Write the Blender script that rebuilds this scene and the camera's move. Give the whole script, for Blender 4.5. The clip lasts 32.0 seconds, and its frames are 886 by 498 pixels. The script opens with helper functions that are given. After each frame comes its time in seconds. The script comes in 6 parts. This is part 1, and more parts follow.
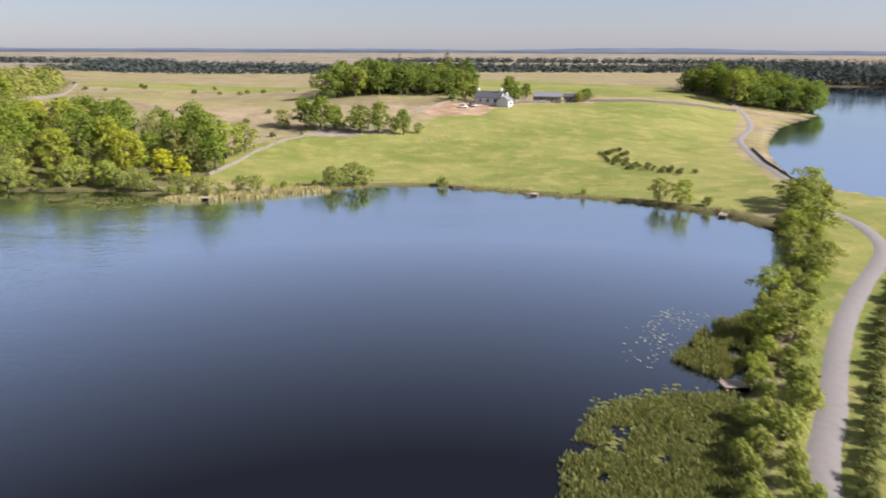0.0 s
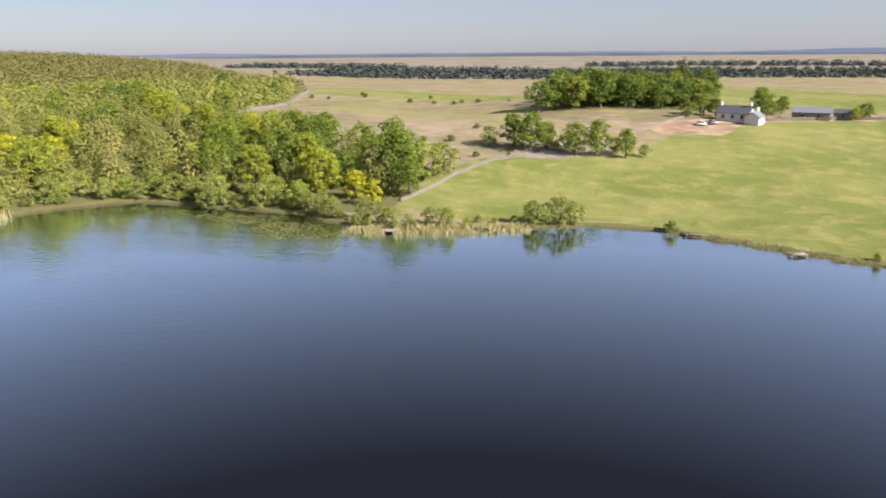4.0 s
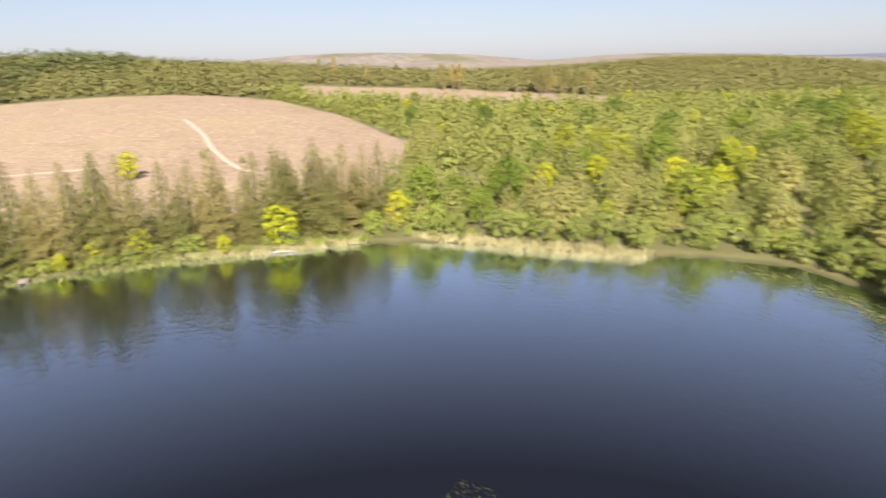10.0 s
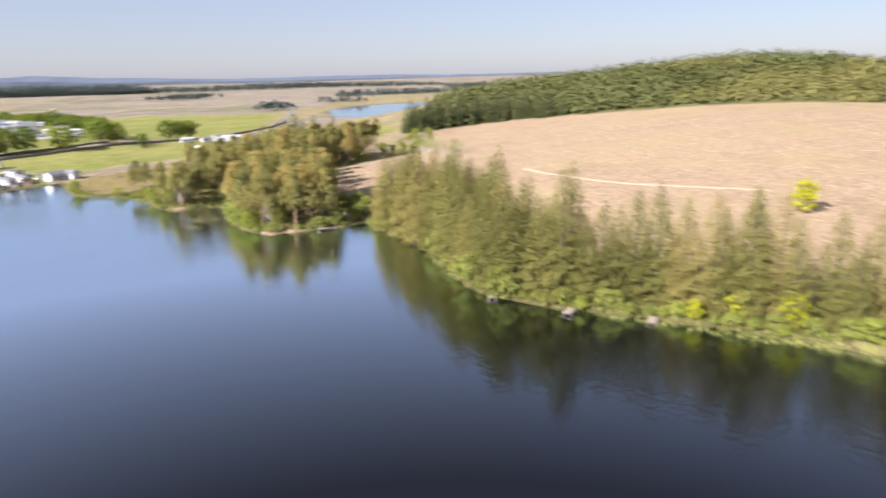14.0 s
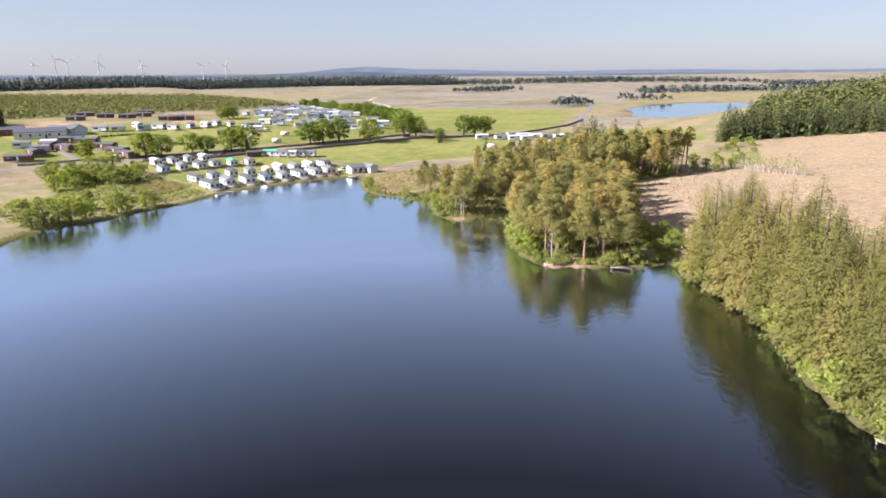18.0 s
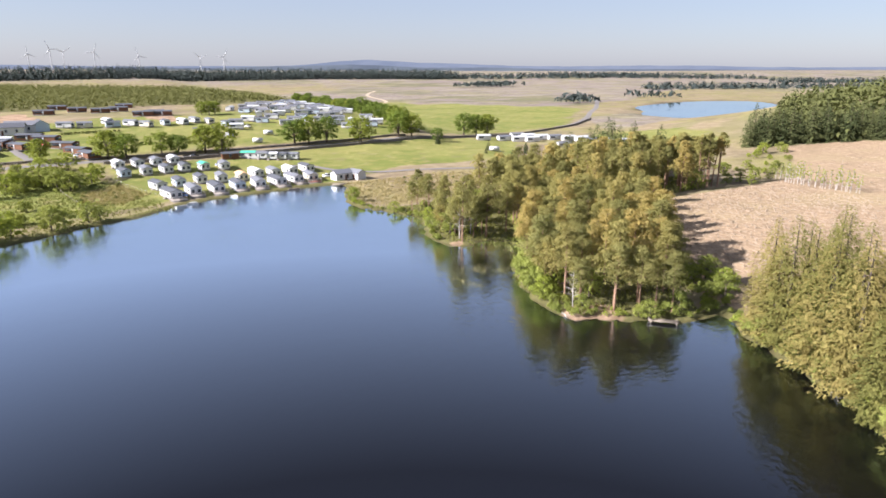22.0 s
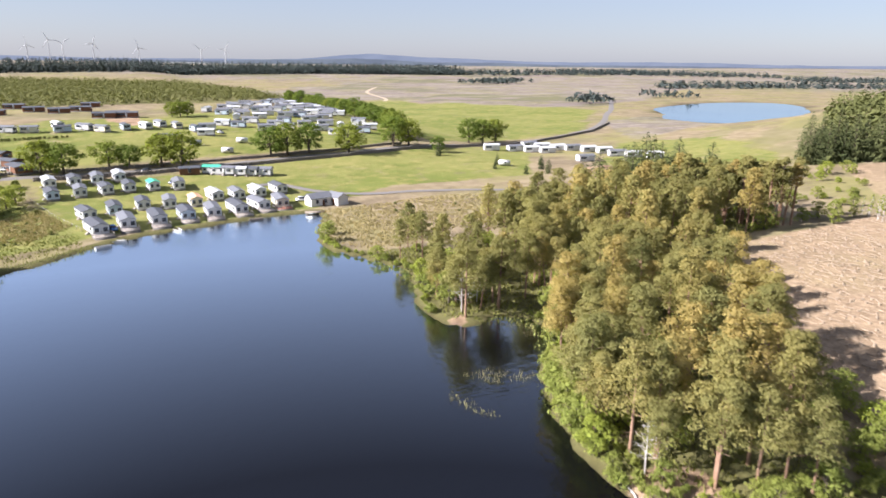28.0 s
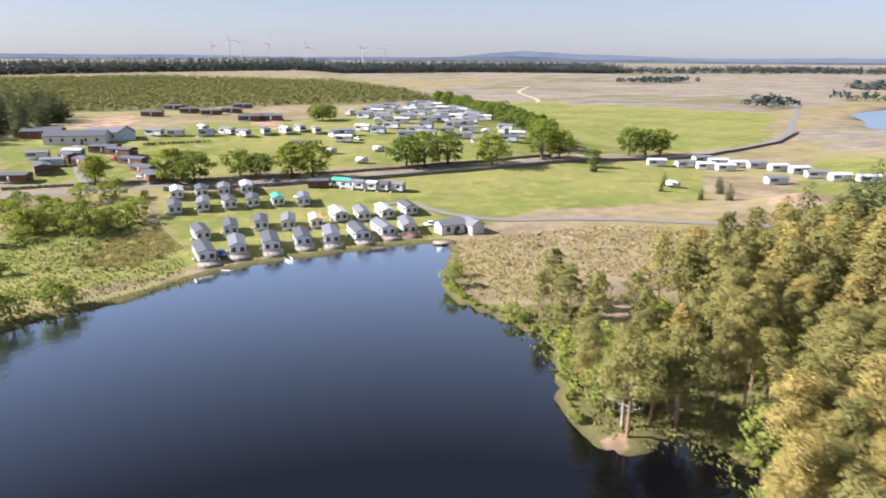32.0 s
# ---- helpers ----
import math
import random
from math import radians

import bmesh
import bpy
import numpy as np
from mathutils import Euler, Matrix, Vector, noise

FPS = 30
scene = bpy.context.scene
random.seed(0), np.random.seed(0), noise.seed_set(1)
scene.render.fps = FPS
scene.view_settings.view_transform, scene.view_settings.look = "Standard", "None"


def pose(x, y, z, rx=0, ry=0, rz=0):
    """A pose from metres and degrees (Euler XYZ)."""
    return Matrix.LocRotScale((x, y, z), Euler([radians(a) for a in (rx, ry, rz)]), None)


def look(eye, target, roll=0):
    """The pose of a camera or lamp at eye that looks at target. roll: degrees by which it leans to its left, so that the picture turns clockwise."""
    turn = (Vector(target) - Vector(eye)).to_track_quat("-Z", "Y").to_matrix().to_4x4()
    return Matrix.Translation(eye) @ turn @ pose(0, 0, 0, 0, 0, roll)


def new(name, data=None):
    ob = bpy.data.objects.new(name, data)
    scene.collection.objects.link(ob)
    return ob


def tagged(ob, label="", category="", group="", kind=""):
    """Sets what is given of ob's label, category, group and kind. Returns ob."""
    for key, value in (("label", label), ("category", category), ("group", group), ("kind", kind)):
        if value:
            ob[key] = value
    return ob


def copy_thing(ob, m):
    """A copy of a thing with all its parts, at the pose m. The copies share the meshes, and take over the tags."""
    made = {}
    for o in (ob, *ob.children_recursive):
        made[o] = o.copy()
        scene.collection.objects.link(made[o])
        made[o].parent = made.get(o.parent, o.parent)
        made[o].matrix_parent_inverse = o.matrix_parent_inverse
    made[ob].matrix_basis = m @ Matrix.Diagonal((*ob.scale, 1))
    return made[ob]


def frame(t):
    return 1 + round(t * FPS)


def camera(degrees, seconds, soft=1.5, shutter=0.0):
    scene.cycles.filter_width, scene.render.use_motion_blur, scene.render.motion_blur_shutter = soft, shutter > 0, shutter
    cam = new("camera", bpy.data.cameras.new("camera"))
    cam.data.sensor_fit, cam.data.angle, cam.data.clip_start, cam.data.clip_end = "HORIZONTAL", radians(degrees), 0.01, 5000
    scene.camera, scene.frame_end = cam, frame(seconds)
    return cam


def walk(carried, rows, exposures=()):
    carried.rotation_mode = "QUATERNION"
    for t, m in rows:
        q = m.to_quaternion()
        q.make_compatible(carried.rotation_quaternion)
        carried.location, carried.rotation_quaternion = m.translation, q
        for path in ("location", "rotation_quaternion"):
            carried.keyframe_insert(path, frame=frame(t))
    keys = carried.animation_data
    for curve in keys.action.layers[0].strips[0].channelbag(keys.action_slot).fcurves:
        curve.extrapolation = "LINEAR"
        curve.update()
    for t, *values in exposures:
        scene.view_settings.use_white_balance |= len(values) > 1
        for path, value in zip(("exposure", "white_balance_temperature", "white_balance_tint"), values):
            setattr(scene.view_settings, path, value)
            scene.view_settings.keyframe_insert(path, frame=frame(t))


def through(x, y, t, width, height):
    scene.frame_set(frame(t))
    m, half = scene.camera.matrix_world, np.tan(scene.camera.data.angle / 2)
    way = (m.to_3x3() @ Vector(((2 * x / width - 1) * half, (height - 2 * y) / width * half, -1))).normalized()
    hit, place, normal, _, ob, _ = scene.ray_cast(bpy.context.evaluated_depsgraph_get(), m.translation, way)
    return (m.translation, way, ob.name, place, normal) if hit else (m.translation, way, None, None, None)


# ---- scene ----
cam = camera(67.18, 32.0, soft=1.7, shutter=0.85)
# seconds, eye in metres, turn in degrees
ROWS = [
    (0.0, 0.00, 0.00, 32.77, 73.34, -0.26, 0.00),
    (0.5, 0.31, 3.57, 32.95, 73.35, -0.17, 2.52),
    (1.0, 0.51, 7.17, 33.14, 73.41, -0.04, 5.08),
    (1.5, 0.47, 10.74, 33.40, 73.42, 0.08, 7.62),
    (2.0, 0.17, 14.31, 33.64, 73.48, 0.18, 10.10),
    (2.5, -0.35, 17.81, 33.96, 73.51, 0.25, 12.44),
    (4.5, -3.40, 31.58, 34.92, 73.62, 0.42, 20.62),
    (5.0, -4.65, 34.78, 35.24, 73.64, 0.43, 23.42),
    (5.5, -6.09, 37.90, 35.46, 73.68, 0.48, 27.23),
    (6.0, -7.91, 40.79, 35.79, 73.74, 0.55, 31.55),
    (6.5, -9.82, 43.66, 36.02, 73.79, 0.64, 36.40),
    (7.0, -12.07, 46.24, 36.35, 73.85, 0.75, 41.28),
    (7.5, -14.43, 48.95, 36.61, 73.92, 0.92, 46.28),
    (8.0, -17.11, 51.34, 37.03, 73.97, 1.00, 51.24),
    (8.5, -20.05, 53.52, 37.35, 74.05, 1.08, 56.20),
    (9.0, -23.15, 55.58, 37.66, 74.15, 1.16, 61.27),
    (9.5, -26.62, 56.95, 38.06, 74.16, 1.23, 66.45),
    (10.0, -30.26, 58.21, 38.29, 74.35, 1.23, 72.56),
    (10.5, -34.05, 59.11, 38.56, 74.50, 1.29, 78.33),
    (11.0, -38.06, 59.68, 38.88, 74.58, 1.32, 84.67),
    (11.5, -42.22, 59.88, 39.24, 74.73, 1.33, 91.16),
    (12.0, -46.33, 59.74, 39.74, 74.76, 1.37, 98.12),
    (12.5, -50.60, 58.97, 40.03, 74.87, 1.38, 105.30),
    (13.0, -54.61, 57.66, 40.48, 74.99, 1.38, 112.45),
    (13.5, -58.52, 55.83, 40.77, 75.19, 1.28, 119.67),
    (14.0, -61.92, 53.30, 41.30, 75.26, 1.17, 126.64),
    (14.5, -65.38, 50.58, 41.64, 75.41, 1.08, 133.84),
    (15.0, -68.40, 47.35, 42.12, 75.45, 1.01, 140.84),
    (15.5, -71.18, 43.82, 42.39, 75.40, 0.85, 146.86),
    (17.5, -80.42, 29.63, 43.57, 75.18, 0.55, 151.13),
    (18.0, -82.79, 26.01, 43.49, 75.06, 0.48, 151.19),
    (18.5, -85.04, 22.33, 43.45, 75.05, 0.43, 151.25),
    (19.0, -87.34, 18.67, 43.51, 74.99, 0.37, 151.26),
    (19.5, -89.53, 14.94, 43.49, 74.88, 0.27, 151.28),
    (20.0, -91.79, 11.25, 43.48, 74.79, 0.19, 151.30),
    (20.5, -93.98, 7.53, 43.54, 74.72, 0.10, 151.29),
    (21.0, -96.17, 3.83, 43.56, 74.65, 0.01, 151.30),
    (21.5, -98.31, 0.15, 43.66, 74.60, -0.05, 151.30),
    (22.0, -100.44, -3.47, 43.72, 74.57, -0.10, 151.29),
    (22.5, -102.51, -7.03, 43.85, 74.53, -0.16, 151.30),
    (23.0, -104.60, -10.52, 44.03, 74.46, -0.23, 151.28),
    (23.5, -106.67, -14.03, 44.28, 74.38, -0.29, 151.27),
    (24.0, -108.71, -17.62, 44.54, 74.31, -0.31, 151.27),
    (24.5, -110.82, -21.24, 44.76, 74.25, -0.34, 151.25),
    (26.5, -119.52, -35.78, 45.26, 74.18, -0.60, 151.17),
    (27.0, -121.63, -39.50, 45.35, 74.17, -0.64, 151.17),
    (27.5, -123.71, -43.32, 45.43, 74.15, -0.63, 151.30),
    (28.0, -125.78, -47.17, 45.54, 74.13, -0.64, 151.72),
    (28.5, -127.88, -51.03, 45.70, 74.10, -0.60, 152.48),
    (29.0, -129.96, -54.87, 45.99, 74.06, -0.60, 153.63),
    (29.5, -131.97, -58.73, 46.27, 73.99, -0.57, 154.81),
    (30.0, -133.83, -62.62, 46.56, 73.94, -0.54, 155.93),
    (30.5, -135.53, -66.58, 46.88, 73.88, -0.50, 157.55),
    (31.0, -137.27, -70.54, 47.08, 73.83, -0.45, 159.85),
    (31.5, -138.88, -74.54, 47.25, 73.80, -0.39, 162.21),
    (32.0, -140.40, -78.58, 47.40, 73.79, -0.33, 164.48),
]
walk(cam, [(t, pose(x, y, z, rx, ry, rz)) for t, x, y, z, rx, ry, rz in ROWS], [(0.0, 1.32, 6150, 20), (5.0, 1.36, 6150, 19), (9.0, 1.52, 6200, 20), (12.0, 1.56, 6250, 21), (15.0, 1.58, 6000, 20), (32.0, 1.57, 5950, 19)])

# ---- daylight ----
SUN_TURN, SUN_HEIGHT = 103.0, 33.0
world = bpy.data.worlds.new("sky")
scene.world = world
world.use_nodes = True
wn = world.node_tree
sky = wn.nodes.new("ShaderNodeTexSky")
sky.sky_type, sky.sun_disc = "NISHITA", False
sky.sun_elevation, sky.sun_rotation = radians(SUN_HEIGHT), radians(SUN_TURN)
sky.altitude, sky.air_density, sky.dust_density, sky.ozone_density = 50, 1.0, 0.6, 3.0
wn.nodes["Background"].inputs["Strength"].default_value = 0.053
veil = wn.nodes.new("ShaderNodeMix")  # a thin even veil of high haze over the clear sky
veil.data_type = "RGBA"
veil.inputs[0].default_value, veil.inputs[7].default_value = 0.6, (3.4, 3.55, 3.9, 1)
wn.links.new(sky.outputs["Color"], veil.inputs[6])
wn.links.new(veil.outputs[2], wn.nodes["Background"].inputs["Color"])
sun_data = bpy.data.lights.new("sun", "SUN")
sun_data.energy, sun_data.angle, sun_data.color = 5.0, radians(0.6), (1.0, 0.94, 0.84)
sun = new("sun", sun_data)
sun.matrix_world = look((0, 0, 300), (-300 * math.sin(radians(SUN_TURN)) * math.cos(radians(SUN_HEIGHT)),
                                      -300 * math.cos(radians(SUN_TURN)) * math.cos(radians(SUN_HEIGHT)),
                                      300 - 300 * math.sin(radians(SUN_HEIGHT))))


# ---- materials ----
class Nodes:
    """A short hand for node materials."""

    def __init__(self, name):
        self.mat = bpy.data.materials.new(name)
        self.mat.use_nodes = True
        self.t = self.mat.node_tree
        self.bsdf = self.t.nodes["Principled BSDF"]
        self.place = self.t.nodes.new("ShaderNodeNewGeometry").outputs["Position"]

    def put(self, socket, value):
        if isinstance(value, bpy.types.NodeSocket):
            self.t.links.new(value, socket)
        else:
            socket.default_value = value

    def noise(self, scale, detail=4.0, rough=0.55, where=None, stretch=None):
        where = where or self.place
        if stretch:
            m = self.t.nodes.new("ShaderNodeVectorMath")
            m.operation = "MULTIPLY"
            self.put(m.inputs[0], where)
            m.inputs[1].default_value = stretch
            where = m.outputs[0]
        n = self.t.nodes.new("ShaderNodeTexNoise")
        self.put(n.inputs["Vector"], where)
        n.inputs["Scale"].default_value, n.inputs["Detail"].default_value, n.inputs["Roughness"].default_value = scale, detail, rough
        return n.outputs["Fac"]

    def band(self, value, a, b):
        n = self.t.nodes.new("ShaderNodeMapRange")
        n.interpolation_type = "SMOOTHSTEP"
        self.put(n.inputs["Value"], value)
        n.inputs["From Min"].default_value, n.inputs["From Max"].default_value = a, b
        return n.outputs["Result"]

    def math(self, op, a, b=0.0):
        n = self.t.nodes.new("ShaderNodeMath")
        n.operation = op
        self.put(n.inputs[0], a)
        self.put(n.inputs[1], b)
        return n.outputs[0]

    def mix(self, fac, a, b, kind="MIX"):
        n = self.t.nodes.new("ShaderNodeMix")
        n.data_type, n.blend_type = "RGBA", kind
        self.put(n.inputs[0], fac)
        self.put(n.inputs[6], (*a, 1) if isinstance(a, tuple) else a)
        self.put(n.inputs[7], (*b, 1) if isinstance(b, tuple) else b)
        return n.outputs[2]

    def attribute(self, name):
        n = self.t.nodes.new("ShaderNodeAttribute")
        n.attribute_name = name
        return n.outputs["Fac"]

    def object_random(self):
        return self.t.nodes.new("ShaderNodeObjectInfo").outputs["Random"]

    def island_random(self):
        return self.t.nodes.new("ShaderNodeNewGeometry").outputs["Random Per Island"]

    def bump(self, height, strength, distance):
        n = self.t.nodes.new("ShaderNodeBump")
        self.put(n.inputs["Height"], height)
        n.inputs["Strength"].default_value, n.inputs["Distance"].default_value = strength, distance
        self.put(self.bsdf.inputs["Normal"], n.outputs["Normal"])

    def done(self, colour, rough=0.9, metal=0.0, specular=0.3):
        self.put(self.bsdf.inputs["Base Color"], (*colour, 1) if isinstance(colour, tuple) else colour)
        self.put(self.bsdf.inputs["Roughness"], rough)
        self.bsdf.inputs["Metallic"].default_value = metal
        self.bsdf.inputs["Specular IOR Level"].default_value = specular
        return self.mat


def foliage(name, dark, light, through=0.35, tint=None):
    """Leaves or needles: colour differs from tree to tree and from spray to spray; some light passes through."""
    n = Nodes(name)
    c = n.mix(n.object_random(), dark, light)
    if tint:
        c = n.mix(n.band(n.object_random(), 0.62, 0.9), c, tint)
    c = n.mix(n.math("MULTIPLY", n.noise(0.25, 2.0), 0.7), c, light)
    c = n.mix(n.island_random(), c, n.mix(1.0, c, (0.76, 0.79, 0.74), "MULTIPLY"))
    n.done(c, 0.8, 0.0, 0.12)
    tr = n.t.nodes.new("ShaderNodeBsdfTranslucent")
    n.put(tr.inputs["Color"], n.mix(1.0, c, (1.0, 1.0, 0.55), "MULTIPLY"))
    ms = n.t.nodes.new("ShaderNodeMixShader")
    ms.inputs[0].default_value = through
    n.put(ms.inputs[1], n.bsdf.outputs[0])
    n.put(ms.inputs[2], tr.outputs[0])
    n.put(n.t.nodes["Material Output"].inputs["Surface"], ms.outputs[0])
    return n.mat


def plain(name, a, b, scale=2.0, rough=0.8, metal=0.0, relief=0.0, specular=0.3):
    """A surface of two tones with grain and stains at two scales."""
    n = Nodes(name)
    c = n.mix(n.noise(scale, 5.0, 0.65), a, b)
    c = n.mix(n.math("MULTIPLY", n.noise(scale * 0.13, 2.0), 0.35), c, n.mix(0.5, a, b))
    if relief:
        n.bump(n.noise(scale * 4, 4.0), 0.6, relief)
    return n.done(c, rough, metal, specular)


M = {}
M["oak_leaf"] = foliage("broad_leaves", (0.11, 0.165, 0.024), (0.24, 0.29, 0.04), 0.42, (0.37, 0.36, 0.034))
M["beech_leaf"] = foliage("deep_green_leaves", (0.085, 0.13, 0.026), (0.185, 0.235, 0.042), 0.4, (0.24, 0.26, 0.04))
M["willow_leaf"] = foliage("willow_leaves", (0.165, 0.205, 0.044), (0.32, 0.335, 0.085), 0.4, (0.28, 0.33, 0.045))
M["yellow_leaf"] = foliage("young_yellow_leaves", (0.33, 0.36, 0.02), (0.49, 0.47, 0.03), 0.4)
M["spruce_needle"] = foliage("spruce_needles", (0.12, 0.125, 0.036), (0.235, 0.215, 0.065), 0.35, (0.31, 0.245, 0.09))
M["pine_needle"] = foliage("pine_needles", (0.145, 0.155, 0.056), (0.34, 0.298, 0.105), 0.42, (0.43, 0.32, 0.11))
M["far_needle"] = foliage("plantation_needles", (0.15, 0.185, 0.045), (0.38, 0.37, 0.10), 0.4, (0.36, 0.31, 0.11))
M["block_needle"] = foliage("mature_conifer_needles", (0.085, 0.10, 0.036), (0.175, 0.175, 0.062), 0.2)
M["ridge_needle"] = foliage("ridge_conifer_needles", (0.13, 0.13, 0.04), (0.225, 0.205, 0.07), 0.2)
# blue-grey in this colour stands for haze over the farthest woods
M["hazed_needle"] = foliage("haze_tinted_needles", (0.043, 0.056, 0.054), (0.068, 0.083, 0.078), 0.1)
M["fir_needle"] = foliage("fir_needles", (0.05, 0.068, 0.028), (0.115, 0.125, 0.05), 0.2)
M["gorse"] = foliage("gorse_and_bramble", (0.085, 0.115, 0.03), (0.20, 0.20, 0.065), 0.25)
M["bark"] = plain("grey_brown_bark", (0.055, 0.043, 0.032), (0.15, 0.12, 0.09), 3.0, 0.95)
M["pine_bark"] = plain("orange_pine_bark", (0.14, 0.085, 0.055), (0.32, 0.20, 0.13), 3.0, 0.95)
M["dead_wood"] = plain("bleached_dead_wood", (0.30, 0.27, 0.24), (0.48, 0.45, 0.41), 3.0, 0.9)
M["reed"] = foliage("dry_reeds", (0.30, 0.26, 0.11), (0.46, 0.40, 0.20), 0.3)
M["green_reed"] = foliage("green_reeds", (0.15, 0.165, 0.055), (0.29, 0.285, 0.11), 0.3)
M["lily"] = foliage("lily_pads", (0.085, 0.095, 0.025), (0.17, 0.165, 0.055), 0.0)
# pads whitened in colour to carry the sky they reflect
M["sheen_lily"] = foliage("sky_sheen_lily_pads", (0.17, 0.19, 0.12), (0.33, 0.34, 0.26), 0.0)
M["asphalt"] = plain("worn_grey_asphalt", (0.125, 0.117, 0.11), (0.205, 0.19, 0.175), 1.2, 0.95)
M["gravel"] = plain("pale_gravel", (0.34, 0.31, 0.27), (0.50, 0.46, 0.41), 2.5, 0.95)
M["stone"] = plain("dry_stone", (0.13, 0.115, 0.095), (0.26, 0.23, 0.19), 1.5, 0.95)
M["timber"] = plain("weathered_timber", (0.16, 0.125, 0.095), (0.34, 0.29, 0.24), 4.0, 0.9)
M["pale_brash"] = plain("pale_driven_brash", (0.33, 0.26, 0.18), (0.46, 0.37, 0.27), 0.8, 1.0)
M["cut_wood"] = plain("cut_branches", (0.24, 0.185, 0.13), (0.42, 0.34, 0.25), 3.0, 0.95)
M["earth"] = plain("bare_earth", (0.20, 0.12, 0.075), (0.36, 0.25, 0.17), 0.8, 1.0)


def ground_material():
    n = Nodes("land")
    fine, mid, wide = n.noise(1.7, 5.0, 0.7), n.noise(0.16, 5.0, 0.6), n.noise(0.021, 4.0, 0.6)

    def zone(name, spread=0.35):
        edge = n.math("MULTIPLY", n.math("SUBTRACT", n.noise(0.11, 4.0, 0.65), 0.5), spread * 2)
        return n.band(n.math("ADD", n.attribute(name), edge), 0.42, 0.58)

    straw = n.mix(n.band(mid, 0.3, 0.7), (0.20, 0.16, 0.098), (0.30, 0.245, 0.16))
    straw = n.mix(n.math("MULTIPLY", n.band(wide, 0.42, 0.62), 0.7), straw, (0.21, 0.21, 0.062))
    straw = n.mix(n.math("MULTIPLY", fine, 0.4), straw, (0.18, 0.13, 0.065))
    heather = n.math("MULTIPLY", n.band(n.noise(0.034, 6.0, 0.72), 0.5, 0.6), 0.6)
    drains = n.math("MULTIPLY", n.band(n.noise(0.03, 4.0, 0.65, None, (0.25, 1.0, 1.0)), 0.54, 0.6), 0.5)
    straw = n.mix(heather, straw, (0.135, 0.105, 0.07))
    straw = n.mix(drains, straw, (0.155, 0.15, 0.065))
    grass = n.mix(n.band(wide, 0.35, 0.65), (0.135, 0.16, 0.038), (0.215, 0.215, 0.068))
    grass = n.mix(n.math("MULTIPLY", n.band(mid, 0.45, 0.68), 0.6), grass, (0.31, 0.26, 0.10))
    grass = n.mix(n.math("MULTIPLY", n.band(n.noise(0.045, 5.0, 0.65, None, (1.0, 1.8, 1.0)), 0.52, 0.64), 0.55), grass, (0.105, 0.135, 0.026))
    grass = n.mix(n.math("MULTIPLY", n.band(fine, 0.35, 0.7), 0.45), grass, (0.11, 0.12, 0.022))
    brash = n.mix(n.band(n.noise(0.7, 6.0, 0.75, None, (1.0, 0.7, 1.0)), 0.3, 0.7), (0.20, 0.143, 0.09), (0.365, 0.272, 0.175))
    brash = n.mix(n.math("MULTIPLY", n.band(wide, 0.45, 0.6), 0.55), brash, (0.285, 0.228, 0.125))
    brash = n.mix(n.math("MULTIPLY", n.band(n.noise(0.05, 5.0, 0.7), 0.5, 0.68), 0.5), brash, (0.20, 0.15, 0.09))
    brash = n.mix(n.math("MULTIPLY", n.band(fine, 0.5, 0.7), 0.45), brash, (0.18, 0.125, 0.08))
    heath = n.mix(n.band(mid, 0.35, 0.7), (0.165, 0.137, 0.115), (0.265, 0.226, 0.182))
    heath = n.mix(n.math("MULTIPLY", n.band(wide, 0.45, 0.6), 0.6), heath, (0.22, 0.20, 0.09))
    far = n.noise(0.0042, 5.0, 0.62)
    heath = n.mix(n.math("MULTIPLY", n.band(far, 0.5, 0.58), 0.75), heath, (0.125, 0.125, 0.055))
    heath = n.mix(n.math("MULTIPLY", n.band(n.noise(0.0065, 3.0, 0.6, None, (1.0, 1.6, 1.0)), 0.55, 0.62), 0.8), heath, (0.205, 0.165, 0.152))
    heath = n.mix(heather, heath, (0.125, 0.105, 0.092))
    heath = n.mix(drains, heath, (0.28, 0.245, 0.19))
    floor = n.mix(fine, (0.075, 0.075, 0.03), (0.17, 0.155, 0.06))
    earth = n.mix(n.band(mid, 0.3, 0.7), (0.21, 0.14, 0.085), (0.38, 0.27, 0.18))
    bed = n.mix(fine, (0.02, 0.014, 0.008), (0.05, 0.035, 0.02))
    c = n.mix(zone("pasture"), straw, grass)
    c = n.mix(zone("heath", 0.45), c, heath)
    c = n.mix(zone("brash", 0.2), c, brash)
    c = n.mix(zone("floor"), c, floor)
    c = n.mix(zone("earth"), c, earth)
    c = n.mix(n.attribute("bed"), c, bed)
    n.bump(n.math("ADD", fine, n.math("MULTIPLY", mid, 3.0)), 0.7, 0.35)
    return n.done(c, 1.0, 0.0, 0.1)


